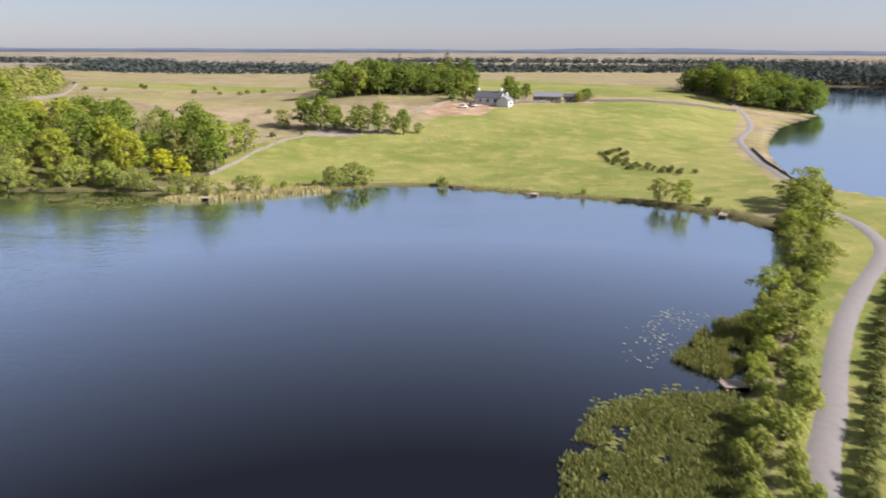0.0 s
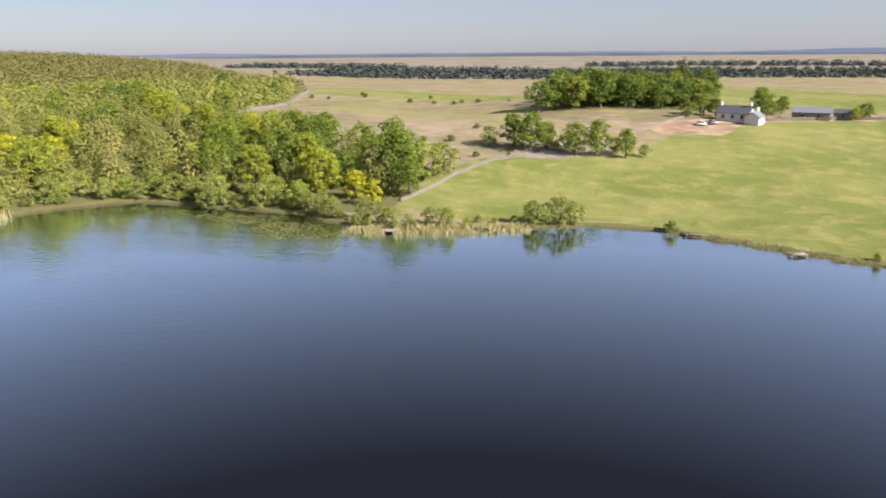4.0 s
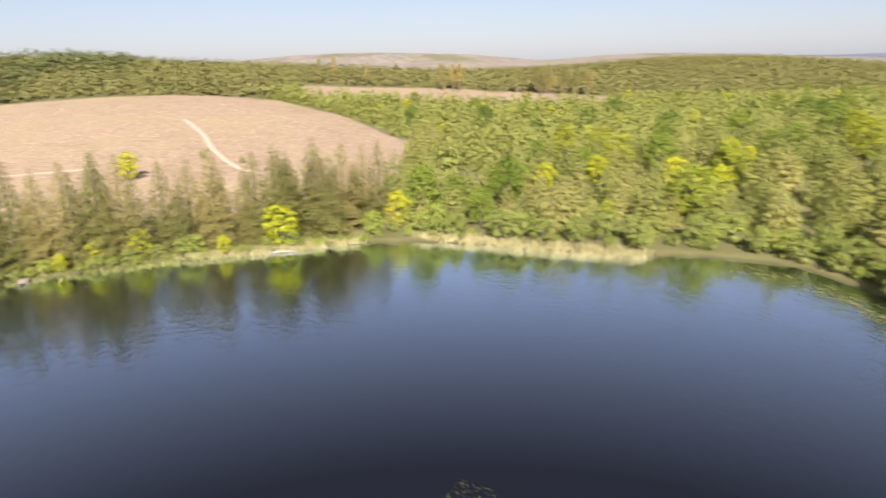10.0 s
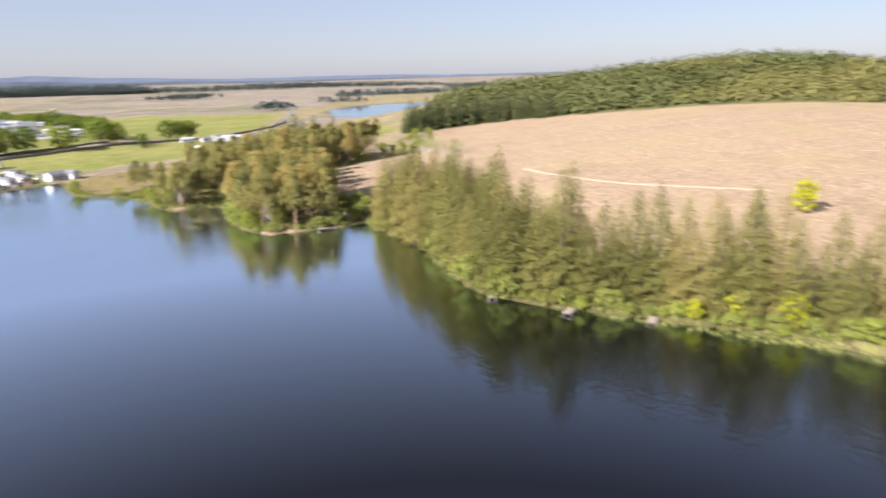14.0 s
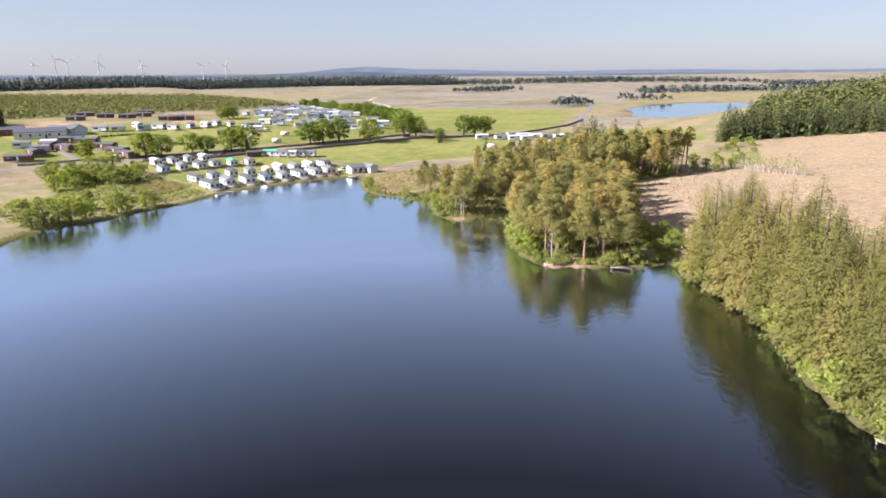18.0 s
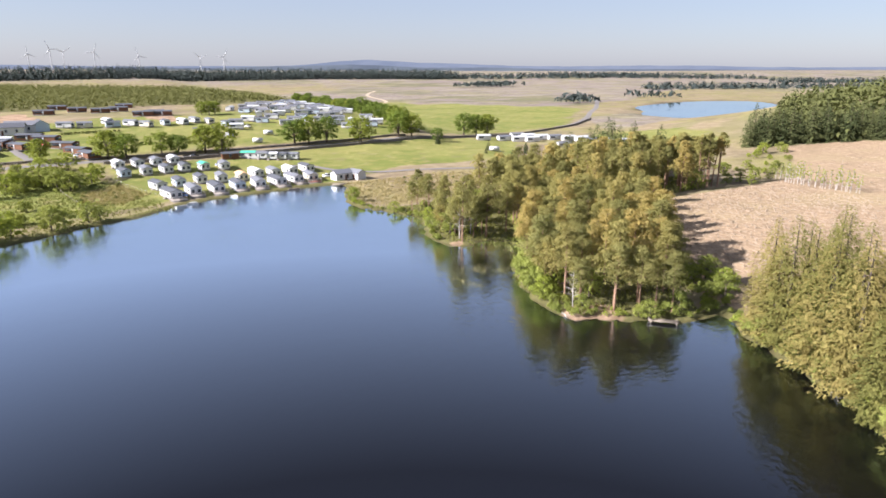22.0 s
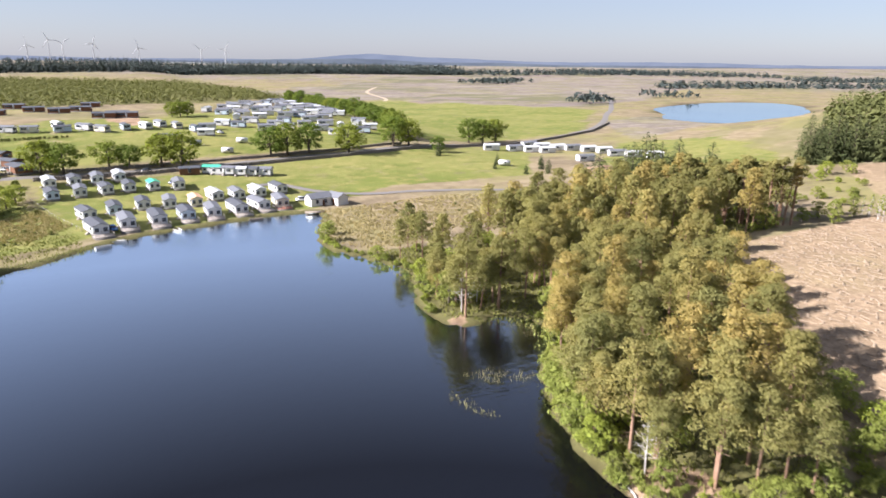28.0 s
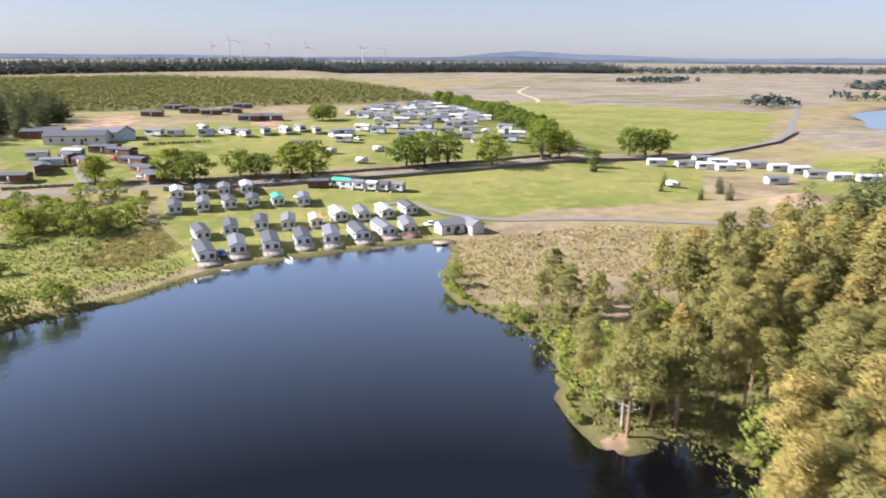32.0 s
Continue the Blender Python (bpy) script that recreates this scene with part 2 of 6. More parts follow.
def water_material(name, deep=(0.0026, 0.0024, 0.0032), ripple=0.05):
    """Dark peaty water: a deep brown body under a mirror that grows towards the horizon; short wind ripples come in patches."""
    n = Nodes(name)
    small = n.noise(1.05, 3.0, 0.6, None, (0.5, 1.0, 1.0))
    cross = n.noise(0.8, 2.0, 0.5, None, (1.0, 0.62, 1.0))
    gust = n.noise(0.013, 3.0, 0.55, None, (1.0, 0.5, 1.0))
    streak = n.noise(0.06, 4.0, 0.6, None, (0.35, 1.0, 1.0))
    n.bump(n.math("MULTIPLY", n.math("ADD", small, n.math("MULTIPLY", cross, 0.6)), n.math("ADD", 0.35, n.math("MULTIPLY", n.band(gust, 0.35, 0.65), n.band(streak, 0.3, 0.6)))), 1.0, ripple)
    n.done(deep, 0.5, 0.0, 0.0)
    shine = n.t.nodes.new("ShaderNodeBsdfGlossy")
    shine.inputs["Color"].default_value = (0.80, 0.90, 1.0, 1)
    n.put(shine.inputs["Roughness"], n.math("ADD", 0.06, n.math("MULTIPLY", n.band(gust, 0.4, 0.65), 0.06)))
    n.put(shine.inputs["Normal"], n.bsdf.inputs["Normal"].links[0].from_socket)
    fresnel = n.t.nodes.new("ShaderNodeFresnel")
    fresnel.inputs["IOR"].default_value = 1.33
    ms = n.t.nodes.new("ShaderNodeMixShader")
    n.put(ms.inputs[0], n.math("MINIMUM", n.math("ADD", 0.17, n.math("MULTIPLY", n.math("MAXIMUM", n.math("SUBTRACT", fresnel.outputs[0], 0.066), -0.02), 5.8)), 0.93))
    n.put(ms.inputs[1], n.bsdf.outputs[0])
    n.put(ms.inputs[2], shine.outputs[0])
    n.put(n.t.nodes["Material Output"].inputs["Surface"], ms.outputs[0])
    return n.mat


M["land"] = ground_material()
M["water"] = water_material("peaty_lake_water", ripple=0.075)
M["calm_water"] = water_material("calm_far_water", (0.006, 0.007, 0.01), 0.002)

# ---- lie of the land ----
WEST_SHORE = [
    (-131, 151), (-140, 137), (-149, 121), (-158, 110), (-166, 99), (-171, 84), (-172, 65), (-172, 44), (-169, 20), (-165, 3),
    (-164, -14), (-172, -28), (-185, -44), (-191, -58), (-195, -71), (-200, -79), (-192, -79), (-180, -86), (-173, -92),
    (-174, -101), (-178, -112), (-185, -124), (-195, -135), (-190, -143), (-181, -142), (-178, -151), (-183, -165),
    (-186, -176), (-181, -190), (-176, -206), (-186, -236), (-180, -242)]
EAST_SHORE = [
    (-158, -238), (-138, -233), (-126, -226), (-115, -216), (-100, -208), (-85, -198), (-70, -192), (-60, -176), (-38, -150),
    (-8, -110), (12, -60), (17, -15), (18, 20), (22, 42), (29, 57), (36, 71), (43, 84), (51, 95), (59, 109), (63, 124), (58, 135),
    (46, 143), (33, 150), (21, 154), (2, 162), (-12, 164), (-26, 159), (-37, 154), (-51, 148), (-65, 150), (-83, 157),
    (-99, 155), (-118, 157)]


def closed_curve(points, steps=6):
    """A smooth closed line through the points (Catmull-Rom)."""
    p = np.array(points, float)
    a, b, c, d = np.roll(p, 1, 0), p, np.roll(p, -1, 0), np.roll(p, -2, 0)
    u = (np.arange(steps) / steps)[None, :, None]
    a, b, c, d = a[:, None], b[:, None], c[:, None], d[:, None]
    q = 0.5 * (2 * b + (c - a) * u + (2 * a - 5 * b + 4 * c - d) * u ** 2 + (3 * b - a - 3 * c + d) * u ** 3)
    return q.reshape(-1, 2)


def open_curve(points, steps=6):
    """A smooth open line through the points."""
    p = np.array(points, float)
    p = np.vstack([2 * p[0] - p[1], p, 2 * p[-1] - p[-2]])
    out = []
    for i in range(1, len(p) - 2):
        a, b, c, d = p[i - 1:i + 3]
        for u in np.arange(steps) / steps:
            out.append(0.5 * (2 * b + (c - a) * u + (2 * a - 5 * b + 4 * c - d) * u ** 2 + (3 * b - a - 3 * c + d) * u ** 3))
    return np.array(out + [p[-2]])


def line_distance(x, y, line, closed=False):
    """Distance from points to a line, and for a closed line the sign: minus inside."""
    a = line if closed else line[:-1]
    b = np.roll(line, -1, 0) if closed else line[1:]
    best = np.full(x.shape, 1e9)
    inside = np.zeros(x.shape, bool)
    for (ax, ay), (bx, by) in zip(a, b):
        dx, dy = bx - ax, by - ay
        u = np.clip(((x - ax) * dx + (y - ay) * dy) / (dx * dx + dy * dy + 1e-9), 0, 1)
        best = np.minimum(best, (x - ax - u * dx) ** 2 + (y - ay - u * dy) ** 2)
        if closed and ay != by:
            inside ^= ((ay > y) != (by > y)) & (x < (bx - ax) * (y - ay) / (by - ay) + ax)
    best = np.sqrt(best)
    return np.where(inside, -best, best) if closed else best


def ramp(v, a, b):
    u = np.clip((v - a) / (b - a), 0, 1)
    return u * u * (3 - 2 * u)


def hill(x, y, cx, cy, rx, ry, turn=0.0):
    c, s = np.cos(np.radians(turn)), np.sin(np.radians(turn))
    u, v = (x - cx) * c + (y - cy) * s, -(x - cx) * s + (y - cy) * c
    return np.exp(-(u / rx) ** 2 - (v / ry) ** 2)


LAKE = closed_curve(WEST_SHORE + EAST_SHORE)
TARN = closed_curve([(-545, -440), (-560, -405), (-600, -385), (-690, -420), (-800, -500), (-830, -560), (-760, -585), (-640, -545), (-590, -490)])
EAST_LAKE = closed_curve([(92, 155), (93, 180), (112, 230), (146, 290), (185, 340), (235, 440), (265, 530), (340, 620), (600, 560), (700, 350), (500, 150), (250, 110), (130, 128)])


def land(x, y):
    """Height of the ground without its lakes."""
    h = 0.9 + 0 * x
    h = h + 9.6 * ramp(y, 160, 330) * ramp(x, -120, -20) * (1 - 0.75 * ramp(y, 420, 850))
    h = h + 9.0 * hill(x, y, -190, 380, 150, 190) + 7.0 * hill(x, y, -140, 235, 70, 60)
    h = h + 18 * hill(x, y, -760, 420, 420, 300) + 27 * hill(x, y, -830, 740, 270, 210, 20)
    h = h + 11.6 * hill(x, y, -365, 5, 140, 120) + 31 * hill(x, y, -700, 20, 260, 240) + 21 * hill(x, y, -640, -130, 140, 130)
    h = h + 14 * hill(x, y, -565, -270, 120, 80) + 3.2 * hill(x, y, -309, -252, 13, 7)
    h = h + 13 * ramp(-y, 255, 450) * ramp(x, -340, -240) - 6 * ramp(-y, 520, 1100) * ramp(x, -340, -240)
    far = np.hypot(x, y)
    h = h + 10 * ramp(far, 1800, 3500) + 12 * ramp(-y, 1250, 1650) * (1 - ramp(-y, 2000, 2600))
    h = h + 62 * hill(x, y, -2900, 900, 700, 500) + 52 * hill(x, y, -3000, 2100, 700, 450, 20) + 58 * hill(x, y, -3300, 300, 600, 500)
    return h


def ground(x, y):
    """Height of the ground, lake beds included."""
    x, y = np.asarray(x, float), np.asarray(y, float)
    h = land(x, y)
    for line, level in ((LAKE, 0.0), (TARN, 1.0), (EAST_LAKE, 1.5)):
        d = line_distance(x, y, line, True)
        bank = level + 0.45
        h = np.where(d > 0, bank + (h - bank) * ramp(d, -4, 60), level - 1.6 * ramp(-d, -1.5, 5))
    return h

# ---- building helpers ----
def mesh_from(name, verts, faces, materials, index=None, smooth=False):
    """A mesh from arrays; faces: lists of vertex numbers, or an array of one width."""
    me = bpy.data.meshes.new(name)
    verts = np.asarray(verts, np.float32)
    if isinstance(faces, np.ndarray):
        f, w = faces.shape
        me.vertices.add(len(verts))
        me.vertices.foreach_set("co", verts.ravel())
        me.loops.add(f * w)
        me.loops.foreach_set("vertex_index", faces.astype(np.int32).ravel())
        me.polygons.add(f)
        me.polygons.foreach_set("loop_start", np.arange(0, f * w, w, dtype=np.int32))
    else:
        me.from_pydata(verts.tolist(), [], faces)
    for m in materials if isinstance(materials, (list, tuple)) else [materials]:
        me.materials.append(m)
    if index is not None:
        me.polygons.foreach_set("material_index", np.asarray(index, np.int32))
    if smooth:
        me.polygons.foreach_set("use_smooth", np.ones(len(me.polygons), bool))
    me.update(calc_edges=True)
    return me


def sheet(name, mesh, label, category, kind="structure"):
    return tagged(new(name, mesh), label, category, kind=kind)


def part(name, mesh, parent, label=""):
    """A mesh (or a bmesh's mesh) as one part under a thing or a part."""
    ob = new(name, mesh)
    ob.parent = parent
    return tagged(ob, label)


def thing(name, label, category, group=""):
    return tagged(new(name), label, category, group)


def inside(x, y, polygon):
    return line_distance(np.asarray(x, float), np.asarray(y, float), np.array(polygon, float), True) < 0


GRID = {}


def gz(x, y):
    """Height of the built ground under a point."""
    xs, ys, z = GRID["x"], GRID["y"], GRID["z"]
    i, j = int(np.searchsorted(xs, x)) - 1, int(np.searchsorted(ys, y)) - 1
    u, v = (x - xs[i]) / (xs[i + 1] - xs[i]), (y - ys[j]) / (ys[j + 1] - ys[j])
    return float((z[j, i] * (1 - u) + z[j, i + 1] * u) * (1 - v) + (z[j + 1, i] * (1 - u) + z[j + 1, i + 1] * u) * v)


# ---- ground ----
def steps(lo, hi, fine, reach, grow=1.16):
    core = list(np.arange(lo, hi + fine / 2, fine))
    s, v, up = fine, core[-1], []
    while v < reach:
        s *= grow
        v += s
        up.append(v)
    s, v, down = fine, core[0], []
    while v > -reach:
        s *= grow
        v -= s
        down.append(v)
    return np.array(down[::-1] + core + up)


PASTURES = [
    [(-66, 180), (-52, 210), (-40, 216), (-10, 232), (5, 275), (20, 290), (50, 302), (100, 312), (138, 318), (122, 280), (99, 232), (88, 195),
     (80, 150), (66, 132), (48, 146), (20, 158), (-12, 168), (-40, 160), (-58, 165)],
    [(20, 330), (140, 330), (140, 420), (60, 520), (-40, 480), (-60, 360), (10, 350)],
    [(17, 20), (24, 42), (35, 62), (45, 78), (56, 94), (66, 112), (74, 135), (90, 150), (150, 120), (150, -60), (16, -60)],
    [(-188, -243), (-120, -232), (-110, -262), (-108, -312), (-160, -312), (-300, -340), (-350, -350), (-310, -300), (-285, -262), (-220, -262)],
    [(-60, -325), (-250, -338), (-275, -370), (-300, -520), (-210, -470), (-80, -430), (-30, -400)],
    [(-280, -350), (-420, -385), (-560, -560), (-420, -760), (-320, -720), (-290, -420)],
    [(-290, -215), (-400, -230), (-440, -300), (-390, -330), (-300, -255)],
    [(-85, -212), (-125, -230), (-121, -252), (-110, -280), (-98, -300), (-75, -300), (-68, -230)],
    [(-200, 372), (-60, 372), (-40, 420), (-120, 440), (-220, 420)]]
FELLED = [
    [(-201, -80), (-208, -94), (-216, -108), (-231, -123), (-244, -139), (-264, -151), (-285, -150), (-330, -150), (-392, -205), (-424, -192), (-442, -165), (-452, -100), (-452, 0),
     (-432, 80), (-360, 110), (-300, 118), (-262, 125), (-215, 100), (-185, 86), (-180, 20), (-178, -15), (-200, -50)],
    [(-425, 105), (-402, 190), (-392, 240), (-378, 275), (-440, 312), (-482, 285), (-503, 240), (-525, 200), (-535, 108), (-470, 98)]]
HEATHS = [
    [(-300, -620), (-420, -760), (-560, -570), (-700, -640), (-1000, -900), (-1500, -1200), (-1100, -1500), (-500, -1150), (-280, -900)],
    [(-400, -330), (-560, -380), (-560, -470), (-480, -450)],
    [(-40, 212), (-20, 222), (-12, 236), (-22, 244), (-44, 232)]]
WOODS = [
    [(-196, -78), (-175, -90), (-176, -112), (-192, -136), (-180, -146), (-182, -165), (-182, -188), (-190, -192), (-198, -190), (-200, -178), (-208, -178), (-226, -190), (-246, -195), (-268, -203), (-290, -204), (-300, -165),
     (-285, -156), (-262, -154), (-242, -142), (-229, -125), (-214, -110), (-206, -96), (-199, -85)],
    [(-172, 84), (-160, 112), (-134, 152), (-90, 160), (-62, 158), (-58, 178), (-66, 196), (-120, 214), (-150, 222), (-160, 275), (-212, 391), (-300, 560), (-700, 900),
     (-1300, 700), (-1200, -100), (-760, -260), (-460, -215), (-390, -214), (-424, -190), (-442, -165), (-452, -100), (-452, 0), (-432, 80), (-360, 110), (-300, 118), (-255, 132), (-200, 110)],
    [(-170, -12), (-200, -50), (-202, -72), (-193, -60), (-184, -42), (-172, -26)],
    [(-50, 292), (12, 316), (18, 350), (-50, 346)],
    [(140, 330), (178, 336), (205, 365), (225, 440), (160, 440), (132, 380)],
    [(-245, -575), (-150, -548), (-60, -525), (60, -470), (300, -600), (420, -1240), (10, -1335), (-278, -1110), (-345, -1012), (-325, -760)]]
EARTHS = [
    [(-6, 258), (16, 262), (22, 284), (40, 296), (70, 300), (60, 306), (20, 300), (-10, 275)],
    [(-179, -142), (-184, -142.5), (-183, -146), (-180, -146)],
    [(-172, -89), (-182, -84), (-184, -92), (-176, -96)],
    [(-137, -424), (-152, -414), (-156, -432), (-152, -446), (-139, -452)],
    [(-50, -452), (-70, -490), (-84, -470), (-80, -424), (-60, -432)],
    [(-294, -250), (-306, -260), (-322, -258), (-322, -248), (-300, -241)]]


def zones(x, y, polygons, soft):
    best = np.full(x.shape, 1e9)
    for p in polygons:
        best = np.minimum(best, line_distance(x, y, np.array(p, float), True))
    return 1 - ramp(best, -soft, soft)


def build_ground():
    xs, ys = steps(-330, 110, 2.5, 4650), steps(-330, 330, 2.5, 4650)
    gx, gy = np.meshgrid(xs, ys)
    x, y = gx.ravel(), gy.ravel()
    z = ground(x, y)
    near = ramp(np.hypot(x + 100, y), 1500, 300)
    rough = np.array([noise.noise((a * 0.055, b * 0.055, 0.0)) * 0.35 + noise.noise((a * 0.21, b * 0.21, 5.0)) * 0.12 if k > 0 else 0.0 for a, b, k in zip(x, y, near)])
    lake = line_distance(x, y, LAKE, True)
    shore = np.minimum(np.minimum(lake, line_distance(x, y, TARN, True)), line_distance(x, y, EAST_LAKE, True))
    z = z + rough * near * ramp(shore, 0, 12)
    nx, ny = len(xs), len(ys)
    GRID.update(x=xs, y=ys, z=z.reshape(ny, nx))
    i = (np.arange(ny - 1)[:, None] * nx + np.arange(nx - 1)[None]).ravel()
    me = mesh_from("ground", np.c_[x, y, z], np.c_[i, i + 1, i + nx + 1, i + nx], M["land"], smooth=True)
    felled = zones(x, y, FELLED, 6)
    for name, values in (("pasture", zones(x, y, PASTURES, 5) * np.where((y < -200) & (x > -460), 0.61, 1.0)), ("brash", felled), ("heath", np.maximum(zones(x, y, HEATHS, 14), 0.72 * ramp(np.hypot(x, y), 1000, 1700))),
                         ("floor", np.maximum(zones(x, y, WOODS, 4) * (1 - felled), 0.9 * ramp(4.0 - lake, 0, 2))), ("earth", zones(x, y, EARTHS, 3)), ("bed", ramp(-shore, -0.4, 0.6))):
        me.attributes.new(name, "FLOAT", "POINT").data.foreach_set("value", values.astype(np.float32))
    sheet("ground", me, "rolling land of pasture, dry grass, felled brash and woods", "ground")


def water_sheet(name, line, level, label):
    c = line.mean(0)
    out = c + (line - c) * 1.03
    lo, hi = out.min(0) - 4, out.max(0) + 4
    if level > 0:
        me = mesh_from(name, np.c_[out, np.full(len(out), level)], [list(range(len(out)))], M["calm_water"])
        return sheet(name, me, label, "water")
    me = mesh_from(name, [(lo[0], lo[1], level), (hi[0], lo[1], level), (hi[0], hi[1], level), (lo[0], hi[1], level)], [[0, 1, 2, 3]], M["water"])
    sheet(name, me, label, "water")


build_ground()
water_sheet("water", LAKE, 0.0, "dark peaty lake with fine ripples under blue sky")
water_sheet("water", TARN, 1.0, "pale small lake on the moor reflecting the sky")
water_sheet("water", EAST_LAKE, 1.5, "pale grey second lake beyond the farm track")


def strip(name, line, width, material, label, lift=0.10, category="road", kind="structure"):
    """A road draped over the ground, with a slight crown and worn edges."""
    p = np.array(line, float)
    t = np.gradient(p, axis=0)
    t /= np.linalg.norm(t, axis=1)[:, None]
    side = np.c_[-t[:, 1], t[:, 0]]
    verts, k = [], 5
    for j in range(k):
        u = (j / (k - 1) - 0.5) * width
        w = np.array([u + (0.18 * noise.noise((a * 0.3, b * 0.3, 3.0 + j)) if j in (0, k - 1) else 0) for a, b in p])
        q = p + side * w[:, None]
        verts.append(np.c_[q, np.array([gz(a, b) for a, b in q]) + lift + 0.05 * (1 - (2 * u / width) ** 2) - (0.3 if j in (0, k - 1) else 0) * 0.5])
    verts = np.array(verts).transpose(1, 0, 2).reshape(-1, 3)
    i = (np.arange(len(p) - 1)[:, None] * k + np.arange(k - 1)[None]).ravel()
    me = mesh_from(name, verts, np.c_[i, i + 1, i + k + 1, i + k][:, ::-1], material, smooth=True)
    return sheet(name, me, label, category, kind)



# ---- trees ----
rng = np.random.default_rng(7)


def tube(path, radii, sides=6):
    """A tapered tube along a path: verts and quads."""
    path = np.array(path, float)
    t = np.gradient(path, axis=0)
    t /= np.linalg.norm(t, axis=1)[:, None] + 1e-9
    ref = np.where(np.abs(t[:, 2:3]) > 0.9, [[1.0, 0, 0]], [[0, 0, 1.0]])
    a = np.cross(t, ref)
    a /= np.linalg.norm(a, axis=1)[:, None] + 1e-9
    b = np.cross(t, a)
    ang = np.arange(sides) * 2 * np.pi / sides
    ring = path[:, None] + np.array(radii)[:, None, None] * (a[:, None] * np.cos(ang)[None, :, None] + b[:, None] * np.sin(ang)[None, :, None])
    n = len(path)
    i, j = np.meshgrid(np.arange(n - 1), np.arange(sides), indexing="ij")
    i, j = i.ravel(), j.ravel()
    k = (j + 1) % sides
    return ring.reshape(-1, 3), np.c_[i * sides + j, i * sides + k, (i + 1) * sides + k, (i + 1) * sides + j]


def join(pieces):
    verts, faces, n = [], [], 0
    for v, f in pieces:
        verts.append(v)
        faces.append(f + n)
        n += len(v)
    return np.vstack(verts), np.vstack(faces)


def sprays(centres, outward, size, r, flat=0.0):
    """Small leaf sprays: three-cornered blades round the centres, facing roughly outward."""
    n = len(centres)
    nrm = outward + r.normal(0, 0.4, (n, 3)) + np.array([0, 0, flat])
    nrm /= np.linalg.norm(nrm, axis=1)[:, None] + 1e-9
    a = np.cross(nrm, r.normal(0, 1, (n, 3)))
    a /= np.linalg.norm(a, axis=1)[:, None] + 1e-9
    b = np.cross(nrm, a)
    s = (np.asarray(size) * r.uniform(0.6, 1.35, n))[:, None]
    w = r.uniform(0.5, 0.95, (n, 1))
    v = np.stack([centres - a * s, centres + b * s * w - nrm * s * 0.25, centres + a * s * r.uniform(0.5, 1.1, (n, 1)) - b * s * 0.35], 1)
    return v.reshape(-1, 3), np.arange(3 * n).reshape(-1, 3)


def limb(r, start, end, r0, r1, sag=0.0, n=4, sides=5):
    start, end = np.array(start, float), np.array(end, float)
    u = np.linspace(0, 1, n)[:, None]
    p = start + (end - start) * u + np.array([0, 0, sag]) * (u * (1 - u)) * 4
    p[1:-1] += r.normal(0, 0.05 * np.linalg.norm(end - start), (n - 2, 3))
    return tube(p, np.linspace(r0, r1, n), sides)


def broadleaf(seed, height=11.0, spread=8.0, clumps=30, leaves=62, leaf=0.4, low=0.13):
    """Trunk with limbs, and a crown of leaf clumps with gaps."""
    r = np.random.default_rng(seed)
    fork = height * 0.3
    wood = [tube([(0, 0, -0.5), (0.05, 0, fork * 0.5), (0.1, 0.08, fork), (0.1, 0.1, height * 0.72)], [0.05 * height * 0.75, 0.03 * height, 0.026 * height, 0.006 * height], 7)]
    centres, sizes = [], []
    for k in range(clumps):
        a, u = k * 2.39996 + r.uniform(-0.4, 0.4), (k + 0.5) / clumps
        z = height * (low + (0.93 - low) * (u ** 0.8))
        wide = spread * 0.5 * np.sin(np.pi * np.clip(0.16 + 0.78 * u, 0, 1)) ** 0.7
        rad = wide * r.uniform(0.35, 0.98)
        centres.append((rad * np.cos(a), rad * np.sin(a), z + r.uniform(-0.5, 0.5)))
        sizes.append(spread * r.uniform(0.11, 0.2))
        if k % 3 == 0:
            wood.append(limb(r, (0.05, 0.05, fork * r.uniform(0.7, 1.5)), centres[-1], 0.012 * height, 0.02, 0.3))
    vs, ns, ss = [], [], []
    mid = np.array([0, 0, height * 0.5])
    for c, s in zip(np.array(centres), sizes):
        d = r.normal(0, 1, (leaves, 3))
        d /= np.linalg.norm(d, axis=1)[:, None]
        d[:, 2] = np.where(d[:, 2] < -0.45, -d[:, 2], d[:, 2])
        vs.append(c + d * s * r.uniform(0.62, 1.12, (leaves, 1)) * np.array([1, 1, 0.8]))
        ns.append(d + 0.35 * (vs[-1] - mid) / height)
        ss.append(np.full(leaves, leaf))
    return join(wood), sprays(np.vstack(vs), np.vstack(ns), np.concatenate(ss), r, 0.25)


